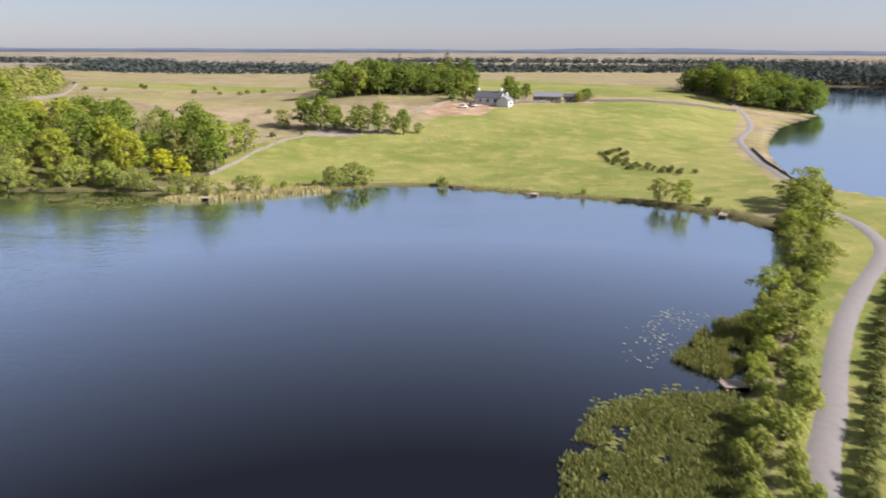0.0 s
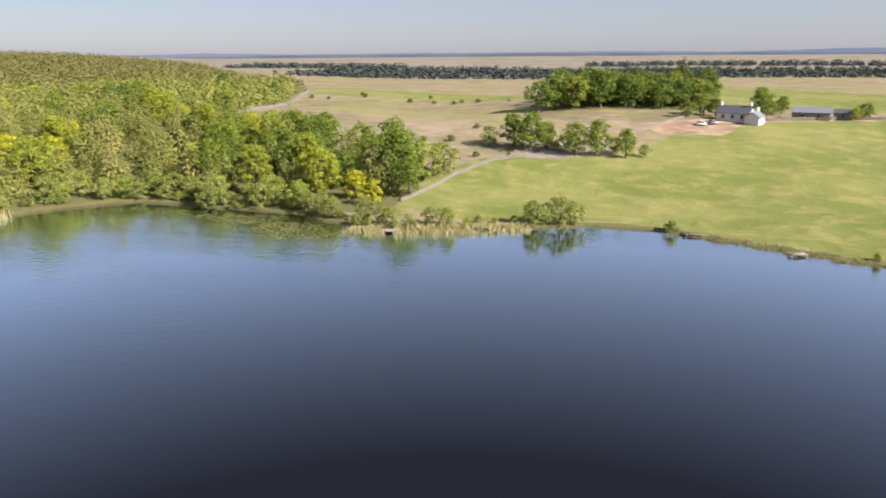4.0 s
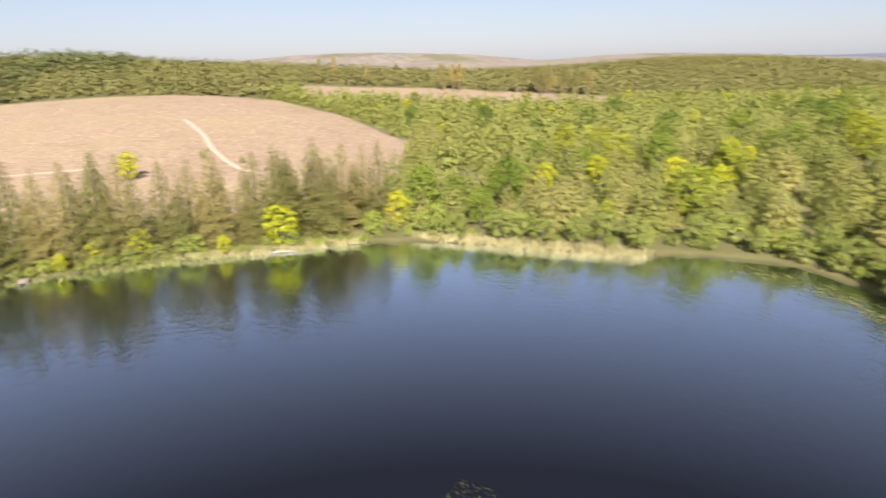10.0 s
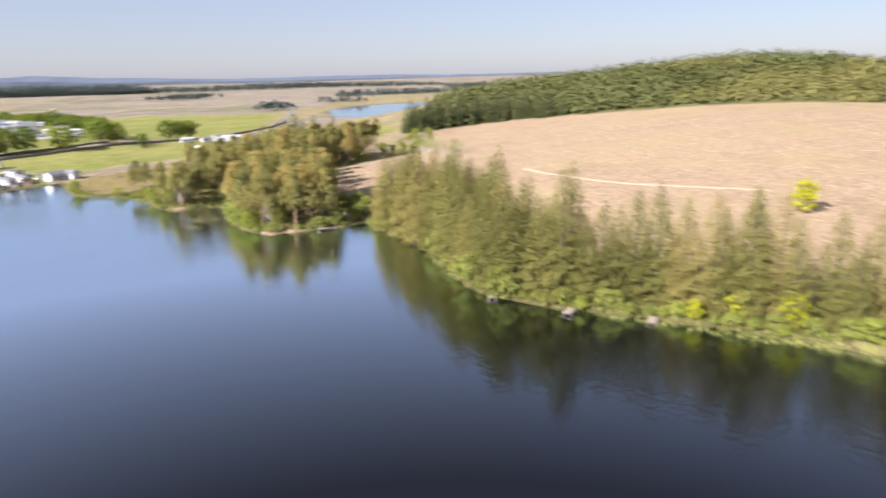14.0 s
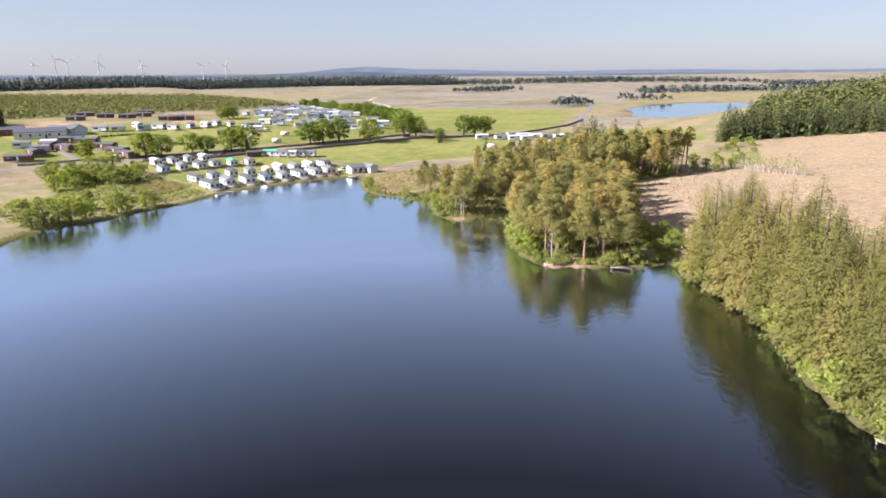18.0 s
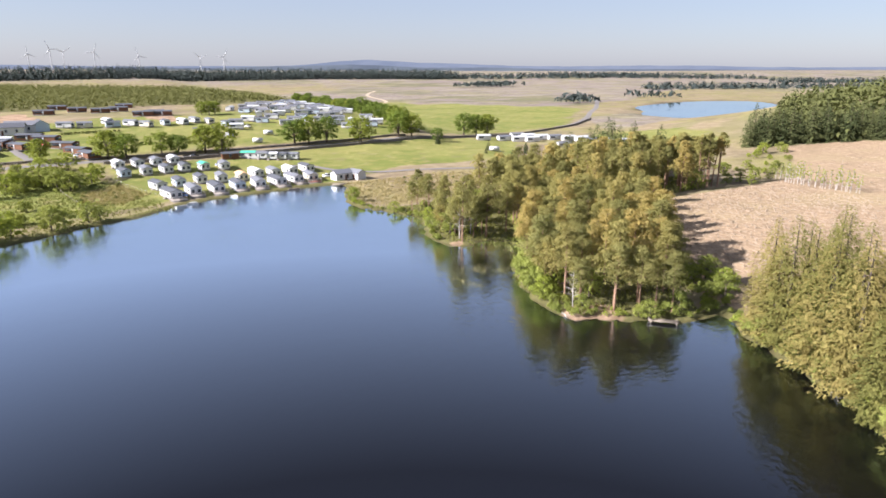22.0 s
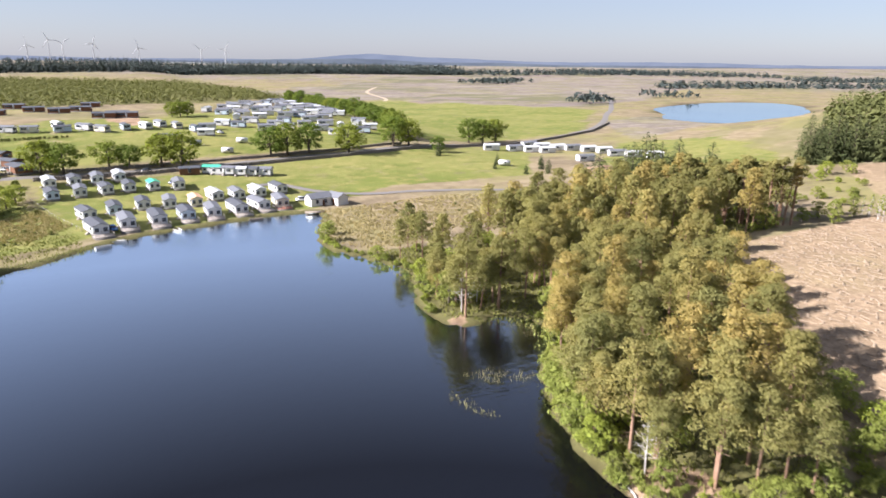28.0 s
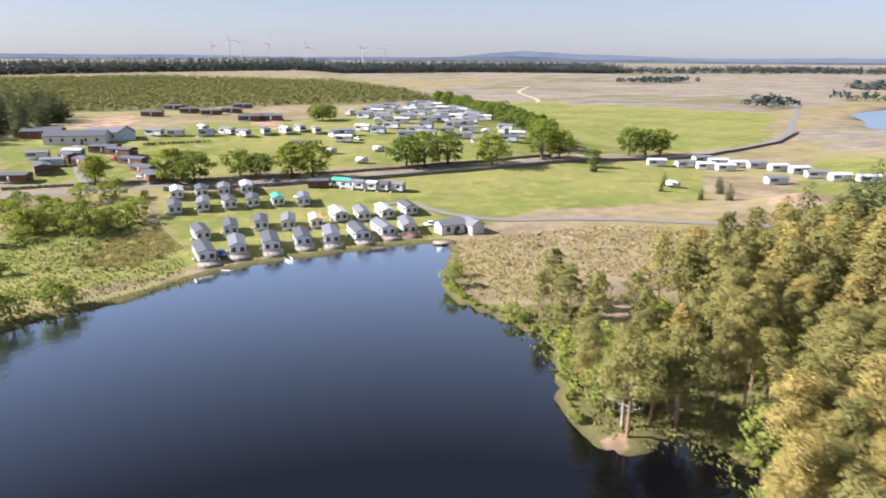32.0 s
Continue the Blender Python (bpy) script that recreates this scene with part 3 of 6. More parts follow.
def full_spruce(seed, height=18.5, wide=3.7, count=7200, size=0.29):
    """A dense spruce: a straight stem hidden by hanging sprays, in lobes, that narrow to a pointed top."""
    r = np.random.default_rng(seed)
    wood = [tube([(0, 0, -0.5), (0, 0, height * 0.5), (0, 0, height * 0.97)], [0.016 * height, 0.011 * height, 0.01], 6)]
    u = 1 - r.uniform(0.0004, 1, count) ** 0.58
    a = r.uniform(0, 6.283, count)
    lobe = 0.8 + 0.22 * np.sin(a * 3 + u * 23 + seed) + 0.16 * np.sin(a * 5 - u * 37 + seed * 2) + 0.1 * np.sin(u * 60)
    rad = (wide * np.minimum(1.0, 2.0 * (1 - u) ** 0.9) * lobe + 0.3) * r.uniform(0.5, 1.06, count)
    c = np.c_[rad * np.cos(a), rad * np.sin(a), height * (0.03 + 0.96 * u) - rad * 0.18]
    out = np.c_[np.cos(a), np.sin(a), np.full(count, -0.55)] + r.normal(0, 0.28, (count, 3))
    out /= np.linalg.norm(out, axis=1)[:, None]
    side = np.cross(out, np.array([0, 0, 1.0])) + r.normal(0, 0.3, (count, 3))
    side /= np.linalg.norm(side, axis=1)[:, None]
    s = (size * (0.55 + 0.6 * (1 - u)) * r.uniform(0.7, 1.3, count))[:, None]
    v = np.stack([c - out * s * 0.8 + side * s * 0.5, c - out * s * 0.7 - side * s * 0.5, c + out * s], 1)
    return join(wood), (v.reshape(-1, 3), np.arange(3 * count).reshape(-1, 3))


def pine(seed, height=13.0, spread=5.0, clumps=17, leaves=55, leaf=0.34, low=0.48):
    """A tall bare orange stem with an irregular, clumped crown on the upper part."""
    r = np.random.default_rng(seed)
    lean = r.normal(0, 0.05 * height, 2)
    stem = [(0, 0, -0.5), (lean[0] * 0.2, lean[1] * 0.2, height * 0.35), (lean[0] * 0.6, lean[1] * 0.6, height * 0.65), (lean[0], lean[1], height * 0.95)]
    wood = [tube(stem, [0.017 * height, 0.013 * height, 0.010 * height, 0.03], 6)]
    vs, ns = [], []
    for k in range(clumps):
        u = (k + r.uniform(0, 0.9)) / clumps
        z = height * (low + (0.97 - low) * u)
        a = k * 2.39996 + r.uniform(-0.6, 0.6)
        rad = spread * 0.5 * (1.0 - 0.75 * u ** 1.6) * r.uniform(0.25, 1.0)
        bx = lean * (z / height)
        c = np.array([bx[0] + rad * np.cos(a), bx[1] + rad * np.sin(a), z])
        s = spread * r.uniform(0.15, 0.25) * (1.1 - 0.3 * u)
        if k % 2 == 0:
            wood.append(limb(r, (bx[0], bx[1], z - rad * 0.45), c, 0.006 * height, 0.02, -0.1, 3, 4))
        d = r.normal(0, 1, (leaves, 3))
        d /= np.linalg.norm(d, axis=1)[:, None]
        d[:, 2] = np.where(d[:, 2] < -0.3, -d[:, 2], d[:, 2])
        vs.append(c + d * s * r.uniform(0.6, 1.1, (leaves, 1)) * np.array([1.1, 1.1, 0.78]))
        ns.append(d)
    for k in range(4):
        a, z = r.uniform(0, 6.28), height * r.uniform(0.2, low)
        wood.append(limb(r, (lean[0] * 0.4, lean[1] * 0.4, z), (lean[0] * 0.4 + np.cos(a) * 1.1, np.sin(a) * 1.1, z + 0.2), 0.04, 0.012, 0, 3, 4))
    return join(wood), sprays(np.vstack(vs), np.vstack(ns), np.full(clumps * leaves, leaf), r, 0.3)


def bush(seed, height=2.6, spread=3.6, clumps=10, leaves=64, leaf=0.22):
    r = np.random.default_rng(seed)
    wood, vs, ns = [], [], []
    for k in range(clumps):
        a, u = k * 2.39996, (k + 0.5) / clumps
        rad = spread * 0.42 * np.sqrt(1 - u * 0.85) * r.uniform(0.5, 1.0)
        c = np.array([rad * np.cos(a), rad * np.sin(a), height * (0.22 + 0.6 * u)])
        wood.append(limb(r, (0.1 * np.cos(a), 0.1 * np.sin(a), -0.2), c, 0.05, 0.015, 0.1, 3, 4))
        d = r.normal(0, 1, (leaves, 3))
        d /= np.linalg.norm(d, axis=1)[:, None]
        d[:, 2] = np.where(d[:, 2] < -0.6, -d[:, 2], d[:, 2])
        vs.append(c + d * spread * 0.19 * r.uniform(0.5, 1.2, (leaves, 1)))
        ns.append(d)
    return join(wood), sprays(np.vstack(vs), np.vstack(ns), np.full(clumps * leaves, leaf), r, 0.2)


def bare_tree(seed, height=8.0):
    r = np.random.default_rng(seed)
    wood = [tube([(0, 0, -0.5), (0.1, 0, height * 0.4), (0.3, 0.2, height)], [0.16, 0.12, 0.02], 6)]
    for k in range(26):
        a, z = k * 2.4, height * (0.25 + 0.7 * k / 26)
        length = 2.6 * (1.1 - z / height) + 0.5
        tip = np.array([np.cos(a) * length, np.sin(a) * length, z + length * r.uniform(0.1, 0.6)])
        wood.append(limb(r, (0.1, 0.05, z), tip, 0.05, 0.012, 0.1, 4, 4))
        for m in range(3):
            at = np.array([0.1, 0.05, z]) + (tip - np.array([0.1, 0.05, z])) * r.uniform(0.4, 0.9)
            wood.append(limb(r, at, at + r.normal(0, 0.45, 3) + [0, 0, 0.3], 0.022, 0.008, 0, 3, 3))
    return join(wood)


KINDS = {}


def kind_of_tree(key, name, label, category, shapes, bark, leaf, group):
    """Master meshes of one kind of tree: a few shapes that the plantings share."""
    masters = []
    for wood, leaves in shapes:
        masters.append((mesh_from("trunk", *wood, bark, smooth=True), mesh_from("crown", *leaves, leaf)))
    KINDS[key] = (name, label, category, group, masters)


def plant(key, x, y, scale=1.0, turn=None, squash=1.0, z=None):
    name, label, category, group, masters = KINDS[key]
    trunk, crown = masters[int(rng.integers(len(masters)))]
    root = thing(name, label, category, group)
    root.matrix_basis = pose(x, y, gz(x, y) if z is None else z, 0, 0, rng.uniform(0, 360) if turn is None else turn) @ Matrix.Diagonal((scale * squash, scale * squash, scale, 1))
    part("trunk", trunk, root)
    part("crown", crown, root)
    return root


def scatter(polygon, gap, jitter=0.42, keep=1.0, holes=()):
    """Uneven points at about that gap inside a stretch of the plan."""
    p = np.array(polygon, float)
    lo, hi = p.min(0), p.max(0)
    gx, gy = np.meshgrid(np.arange(lo[0], hi[0], gap), np.arange(lo[1], hi[1], gap * 0.9))
    gx = gx + (np.arange(gx.shape[0]) % 2)[:, None] * gap * 0.5
    x, y = gx.ravel() + rng.uniform(-jitter, jitter, gx.size) * gap, gy.ravel() + rng.uniform(-jitter, jitter, gx.size) * gap
    ok = inside(x, y, p) & (rng.uniform(0, 1, x.size) < keep) & (line_distance(x, y, LAKE, True) > 1.2)
    for h in holes:
        ok &= ~inside(x, y, h)
    return list(zip(x[ok], y[ok]))


def along(line, gap, jitter=0.3, off=0.0):
    """Points along a line at about that gap."""
    p = np.array(line, float)
    seg = np.linalg.norm(np.diff(p, axis=0), axis=1)
    s = np.r_[0, np.cumsum(seg)]
    d = np.arange(gap * 0.5, s[-1], gap) + rng.uniform(-jitter, jitter, len(np.arange(gap * 0.5, s[-1], gap))) * gap
    return [(np.interp(v, s, p[:, 0]) + rng.uniform(-off, off), np.interp(v, s, p[:, 1]) + rng.uniform(-off, off)) for v in d]


kind_of_tree("oak", "broadleaf_tree", "broad-crowned tree in fresh green spring leaf", "tree",
             [broadleaf(k, 11 + k % 3, 9.5 + (k % 2) * 1.6, 36) for k in (11, 12, 13, 14)], M["bark"], M["oak_leaf"], "broadleaf trees round the lake")
kind_of_tree("far_oak", "broadleaf_tree", "round-headed broadleaf tree in spring leaf", "tree",
             [broadleaf(k, 11 + k % 3, 10.4 + (k % 2) * 1.4, 32, 50, 0.5) for k in (15, 16, 17)], M["bark"], M["beech_leaf"], "broadleaf trees beyond the fields")
kind_of_tree("willow", "willow_tree", "pale green willow at the water's edge", "tree",
             [broadleaf(k, 6.0, 6.5, 20, 60, 0.28, 0.08) for k in (21, 22, 23)], M["bark"], M["willow_leaf"], "willows along the shore")
kind_of_tree("yellow", "young_broadleaf_tree", "bright yellow-green tree in new leaf", "tree",
             [broadleaf(k, 9.0, 7.5, 30, 66, 0.32, 0.1) for k in (31, 32)], M["bark"], M["yellow_leaf"], "yellow-green trees by the shore")
kind_of_tree("spruce", "spruce_tree", "tall spruce with drooping olive-green branches", "tree",
             [full_spruce(k, 20.4 + 1.4 * (k % 3), 3.5 + 0.5 * (k % 2)) for k in (41, 42, 43, 44, 45)], M["bark"], M["spruce_needle"], "spruces along the west shore")
kind_of_tree("pine", "pine_tree", "scots pine with bare orange stem and olive crown", "tree",
             [pine(k, 12.5 + (k % 3), 6.2, 25, 72, 0.29, 0.38) for k in (51, 52, 53)], M["pine_bark"], M["pine_needle"], "pines of the lakeside wood")
kind_of_tree("near_pine", "pine_tree", "scots pine with bare orange stem and olive crown", "tree",
             [pine(k, 12.5 + (k % 3), 6.3, 21, 215, 0.175, 0.44) for k in (54, 55, 56, 57)], M["pine_bark"], M["pine_needle"], "pines of the lakeside wood")
kind_of_tree("tall_pine", "pine_tree", "tall bare-stemmed pine with a small high crown", "tree",
             [pine(k, 17.0, 4.4, 14, 70, 0.28, 0.68) for k in (58, 59)], M["pine_bark"], M["pine_needle"], "bare-stemmed pines beside the felled slope")
kind_of_tree("birch", "birch_tree", "slender young birch with a thin pale stem", "tree",
             [pine(k, 7.5, 1.9, 9, 26, 0.2, 0.3) for k in (59, 60)], M["dead_wood"], M["willow_leaf"], "birches above the felled slope")
kind_of_tree("bush", "bush", "rounded green bush beside the water", "bush",
             [bush(k) for k in (61, 62, 63)], M["bark"], M["willow_leaf"], "bushes along the shore")
kind_of_tree("gorse", "gorse_bush", "dark green gorse bush on rough grass", "bush", [bush(k, 1.5, 2.6, 8, 56, 0.17) for k in (64, 65)], M["bark"], M["gorse"], "gorse on the rough ground")
kind_of_tree("plantation", "plantation_conifer", "young plantation conifer, olive green", "tree",
             [full_spruce(k, 9.0, 2.5, 950, 0.40) for k in (71, 72, 73)], M["bark"], M["far_needle"], "conifers of the plantation")
kind_of_tree("dark", "dark_conifer", "dark green conifer in a close stand", "tree",
             [full_spruce(k, 15.0, 3.3, 1500, 0.5) for k in (81, 82, 83)], M["bark"], M["fir_needle"], "dark conifers")


def round_tree(seed, height, wide, n=60):
    """A small round-headed tree of leaf sprays for woods far off."""
    r = np.random.default_rng(seed)
    d = r.normal(0, 1, (n, 3))
    d /= np.linalg.norm(d, axis=1)[:, None]
    d[:, 2] = np.abs(d[:, 2]) * 1.2 - 0.35
    return sprays(np.array([0, 0, height * 0.5]) + d * np.array([wide, wide, height * 0.5]) * r.uniform(0.6, 1, (n, 1)), d, np.full(n, wide * 0.42), r, 0.2)


def far_wood(name, points, shapes, material, label, low=0.75, high=1.25):
    """One sheet of many far trees, for what nobody could count."""
    verts, faces, n = [], [], 0
    xy = np.array(points, float)
    z = np.array([gz(a, b) for a, b in xy]) - 0.2
    for (x, y), h in zip(xy, z):
        v, f = shapes[int(rng.integers(len(shapes)))]
        s, a = rng.uniform(low, high), rng.uniform(0, 6.283)
        c, q = np.cos(a) * s, np.sin(a) * s
        verts.append(np.c_[v[:, 0] * c - v[:, 1] * q + x, v[:, 0] * q + v[:, 1] * c + y, v[:, 2] * s + h])
        faces.append(f + n)
        n += len(v)
    me = mesh_from(name, np.vstack(verts), np.vstack(faces), material)
    sheet(name, me, label, "forest", "stuff")



# ---- woods and plantings ----
def shore_line(first, last, off):
    """The stretch of shore between two places, moved inland."""
    i = int(np.argmin(np.hypot(*(LAKE - np.array(first)).T)))
    j = int(np.argmin(np.hypot(*(LAKE - np.array(last)).T)))
    p = LAKE[i:j + 1]
    t = np.gradient(p, axis=0)
    t /= np.linalg.norm(t, axis=1)[:, None] + 1e-9
    return p + np.c_[t[:, 1], -t[:, 0]] * off


for x, y in scatter(WOODS[0], 6.7):
    edge = float(line_distance(np.array([x]), np.array([y]), LAKE, True)[0])
    if edge > 2.5 and not (-296 < x < -255 and y < -196):
        low = y < -148 and x > -204
        if not (low and rng.uniform() < 0.12):
            plant("near_pine" if x > -226 and y > -162 else "pine", x, y, rng.uniform(0.65, 0.95) if low else rng.uniform(0.85, 1.25), None, rng.uniform(0.85, 1.1))
for x, y in scatter(WOODS[0], 8.6, keep=0.7):
    plant("bush" if rng.uniform() < 0.45 else "willow", x, y, rng.uniform(0.75, 1.35))
for x, y in along(shore_line((-195, -71), (-176, -206), 1.3), 2.1, 0.35, 0.6):
    if not -147 < y < -141:
        plant("bush" if rng.uniform() < 0.88 else "willow", x, y, rng.uniform(0.3, 0.72))
for x, y, s in ((-275, -200, 1.35), (-283, -203, 1.5), (-290, -196, 1.4), (-266, -205, 1.2), (-258, -203, 1.05), (-298, -190, 1.3), (-279, -196, 1.5), (-270, -198, 1.3), (-286, -199, 1.3), (-294, -200, 1.2)):
    plant("dark", x, y, s)
for x, y in along(shore_line((-190, -80), (-192, -134), 5.0), 4.6, 0.3, 1.0):
    plant("near_pine", x, y, rng.uniform(0.75, 1.05), None, 1.05)
for x, y in along(shore_line((-174, -99), (-182, -119), 1.8), 2.8, 0.3, 0.6):
    plant("willow", x, y, rng.uniform(0.6, 0.95), None, 1.05)
for x, y in along(shore_line((-192, -79), (-176, -107), 3.6), 2.8, 0.3, 0.9):
    plant("willow" if rng.uniform() < 0.2 else "bush", x, y, rng.uniform(0.4, 0.75))
for x, y in scatter([(-197, -80), (-203, -79), (-213, -90), (-216, -99), (-210, -102), (-202, -91)], 3.4, keep=0.8):
    plant("willow" if rng.uniform() < 0.55 else "bush", x, y, rng.uniform(0.6, 0.95))
for x, y in along([(-268, -176), (-276, -171), (-283, -163), (-290, -155)], 1.1, 0.3, 2.4):
    plant("tall_pine", x, y, rng.uniform(0.9, 1.12))
for x, y in along([(-316, -152), (-309, -140), (-306, -128), (-304, -116)], 1.25, 0.35, 0.8):
    plant("birch", x, y, rng.uniform(0.7, 1.1))
for x, y, k in ((-184.5, -150, 0.62), (-188, -147, 0.7), (-187, -153, 0.75), (-192, -149, 0.8), (-183.5, -156, 0.6)):
    plant("near_pine", x, y, k, None, 1.15)
# spruces of the west shore
for x, y in along(shore_line((-166, 6), (-195, -70), 3.2), 3.9, 0.3, 0.8) + along(shore_line((-166, 2), (-193, -64), 7.6), 4.3, 0.3, 1.2) + along(shore_line((-165, -4), (-189, -56), 12.4), 4.6, 0.3, 1.6):
    plant("spruce", x, y, rng.uniform(0.8, 1.16), None, rng.uniform(0.9, 1.1))
for x, y, k in ((-195.5, -64, 0.95), (-192.5, -56, 1.0), (-196.5, -57, 1.05), (-189.5, -49.5, 1.0), (-194, -49, 1.1), (-186, -43.5, 0.95), (-199, -64, 0.9)):
    plant("spruce", x, y, k, None, 1.1)
for x, y in along(shore_line((-171, 84), (-195, -71), 1.2), 2.5, 0.35, 0.7):
    u = rng.uniform()
    plant("bush" if u < 0.75 else "willow" if u < 0.94 else "yellow", x, y, rng.uniform(0.5, 1.1) * (0.6 if u >= 0.94 else 1.0))
for x, y in along([(-173, 4), (-175, 20), (-178, 44), (-180, 66), (-181, 84)], 3.1, 0.3, 1.9):
    plant("spruce", x, y, rng.uniform(0.72, 1.12), None, rng.uniform(0.9, 1.15))
for x, y in along([(-182, 62), (-186, 80), (-184, 96)], 4.2, 0.3, 4.0):
    plant("spruce", x, y, rng.uniform(0.7, 0.95))
for x, y in along(shore_line((-140, 137), (-171, 84), 5.0), 3.4, 0.35, 2.2):
    plant("willow" if rng.uniform() < 0.6 else "bush", x, y, rng.uniform(0.6, 1.1))
plant("yellow", -174.5, 66, 1.0, None, 1.15)
plant("yellow", -175, 38, 0.7)
plant("yellow", -174, 30, 0.6)
plant("yellow", -236, 29, 0.85)
# mixed wood at the north-west corner
near_wood = [(-172, 86), (-160, 114), (-136, 154), (-90, 160), (-62, 160), (-58, 178), (-66, 196), (-120, 214), (-148, 220), (-200, 215), (-215, 150), (-200, 110)]
for x, y in along([(-146, 134), (-139, 147), (-131, 158), (-118, 163), (-99, 161)], 3.4, 0.35, 1.8):
    plant("willow" if rng.uniform() < 0.7 else "bush", x, y, rng.uniform(0.7, 1.15))
for x, y in scatter(near_wood, 7.0):
    u = rng.uniform()
    east = x > -128
    d = float(line_distance(np.array([x]), np.array([y]), LAKE, True)[0])
    if d < 10:
        plant("willow", x, y, rng.uniform(0.7, 1.2))
    elif u < (0.50 if east else 0.14):
        plant("oak", x, y, rng.uniform(0.7, 1.1), None, 0.95)
    elif u < (0.70 if east else 0.26):
        plant("yellow", x, y, rng.uniform(0.6, 1.05), None, 0.95)
    else:
        plant("plantation", x, y, rng.uniform(0.8, 1.4))
for x, y in scatter([(-176, 86), (-190, 90), (-262, 124), (-255, 134), (-215, 112), (-200, 112), (-178, 104)], 5.5):
    plant("plantation", x, y, rng.uniform(0.8, 1.5))
mid_wood = [(-215, 112), (-215, 215), (-160, 222), (-165, 280), (-215, 392), (-330, 420), (-400, 300), (-420, 120), (-360, 114), (-300, 122), (-255, 134)]
mid_points = scatter(mid_wood, 6.2, holes=[FELLED[1]])
mid_points += scatter([(-352, 112), (-378, 106), (-432, 82), (-470, 94), (-428, 104), (-404, 150), (-380, 150), (-345, 128)], 5.2, holes=[FELLED[1]])
for x, y in scatter(mid_wood, 24.0, keep=0.6, holes=[FELLED[1]]):
    plant("yellow" if rng.uniform() < 0.5 else "far_oak", x, y, rng.uniform(0.6, 0.95), None, 0.8)
far_wood("plantation", mid_points, [full_spruce(k, 8.6, 2.9, 120, 0.98)[1] for k in (91, 92, 93)], M["far_needle"], "dense olive-green conifer plantation", 0.6, 1.35)
back_wood = [(-390, -214), (-424, -190), (-442, -165), (-452, -100), (-452, 0), (-432, 80), (-420, 120), (-400, 300), (-330, 420), (-300, 560), (-700, 900), (-1300, 700), (-1200, -100), (-800, -300), (-640, -318), (-540, -305), (-450, -252)]
for x, y in along([(-386, -220), (-404, -208), (-424, -194), (-442, -168), (-448, -140)], 3.2, 0.3, 2.0) + along([(-402, -228), (-418, -216), (-436, -200), (-456, -166)], 3.6, 0.3, 3.0):
    plant("dark", x, y, rng.uniform(0.85, 1.35), None, 0.95)
for x, y in along([(-505, 204), (-498, 222)], 3.0, 0.4, 4.0) + along([(-482, 258), (-452, 300)], 2.6, 0.4, 5.0) + along([(-535, 120), (-528, 180)], 12.0, 0.4, 4.0):
    plant("pine", x, y, rng.uniform(1.1, 1.5), None, 0.62)
ridge = scatter(back_wood, 6.9, holes=[FELLED[1]])
ridge_shapes = [full_spruce(k, 8.0, 2.9, 24, 1.5)[1] for k in (94, 95, 96, 97)]
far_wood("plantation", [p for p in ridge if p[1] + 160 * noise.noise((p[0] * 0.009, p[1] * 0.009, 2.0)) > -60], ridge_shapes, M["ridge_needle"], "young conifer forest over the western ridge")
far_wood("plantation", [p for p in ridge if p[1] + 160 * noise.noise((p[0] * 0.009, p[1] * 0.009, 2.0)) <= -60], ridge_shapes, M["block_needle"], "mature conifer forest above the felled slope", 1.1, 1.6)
# copse and trees about the farm
for x, y in scatter(WOODS[3], 8.0):
    plant("far_oak", x, y, rng.uniform(0.85, 1.2))
for x, y, s in ((-46, 226, 0.85), (-40, 222, 1.0), (-36, 226, 0.7), (-27, 221, 0.75), (-21, 222, 0.8), (-13, 223, 0.65), (30, 305, 0.9), (38, 312, 0.6), (60, 300, 0.4)):
    plant("oak", x, y, s)
for x, y in scatter(WOODS[4], 9.0):
    plant("far_oak" if y < 390 else "dark", x, y, rng.uniform(0.9, 1.3))
for x, y, k in ((-61, 188, 1.7), (-57, 193, 1.4), (-53, 224, 1.0), (-31, 226, 0.8), (-16, 227, 0.8), (-8, 226, 0.6)):
    plant("willow", x, y, k)
for x, y in scatter([(-54, 210), (-40, 216), (-14, 226), (-18, 238), (-40, 236)], 4.2, 0.9, keep=0.4):
    plant("gorse", x, y, rng.uniform(0.5, 1.0))
for x, y, k in ((10, 300, 0.7), (14, 298, 0.55), (31, 296, 0.6), (64, 304, 0.5), (4, 292, 0.5)):
    plant("far_oak", x, y, k, None, 1.1)
for x, y in along([(-62, 153), (-52, 152), (-42, 156), (-32, 160), (-24, 163)], 3.4, 0.4, 1.2):
    plant("willow" if rng.uniform() < 0.5 else "bush", x, y, rng.uniform(0.4, 0.75))
# shores: north, east, south
for x, y, s in ((-27, 161, 1.1), (-22, 163, 1.3), (-19, 164, 1.0), (0, 164, 0.9), (48, 145, 1.1), (52, 142, 1.2), (57, 140, 0.8), (33, 153, 0.5), (-62, 154, 1.0), (-50, 151, 0.7)):
    plant("willow" if s > 0.95 else "bush", x, y, s * (0.75 if s > 0.95 else 1.0))
for off, gap, lo, hi in ((1.2, 2.1, 0.5, 0.9), (4.5, 3.0, 0.6, 1.15)):
    for x, y in along(shore_line((18, 20), (63, 124), off), gap, 0.35, 0.9):
        plant("willow" if rng.uniform() < 0.15 and y > 70 else "bush", x, y, rng.uniform(lo, hi))
for x, y in along([(66, 118), (72, 128), (76, 140), (84, 146)], 2.8, 0.35, 2.5):
    plant("willow" if rng.uniform() < 0.5 else "bush", x, y, rng.uniform(0.7, 1.2))
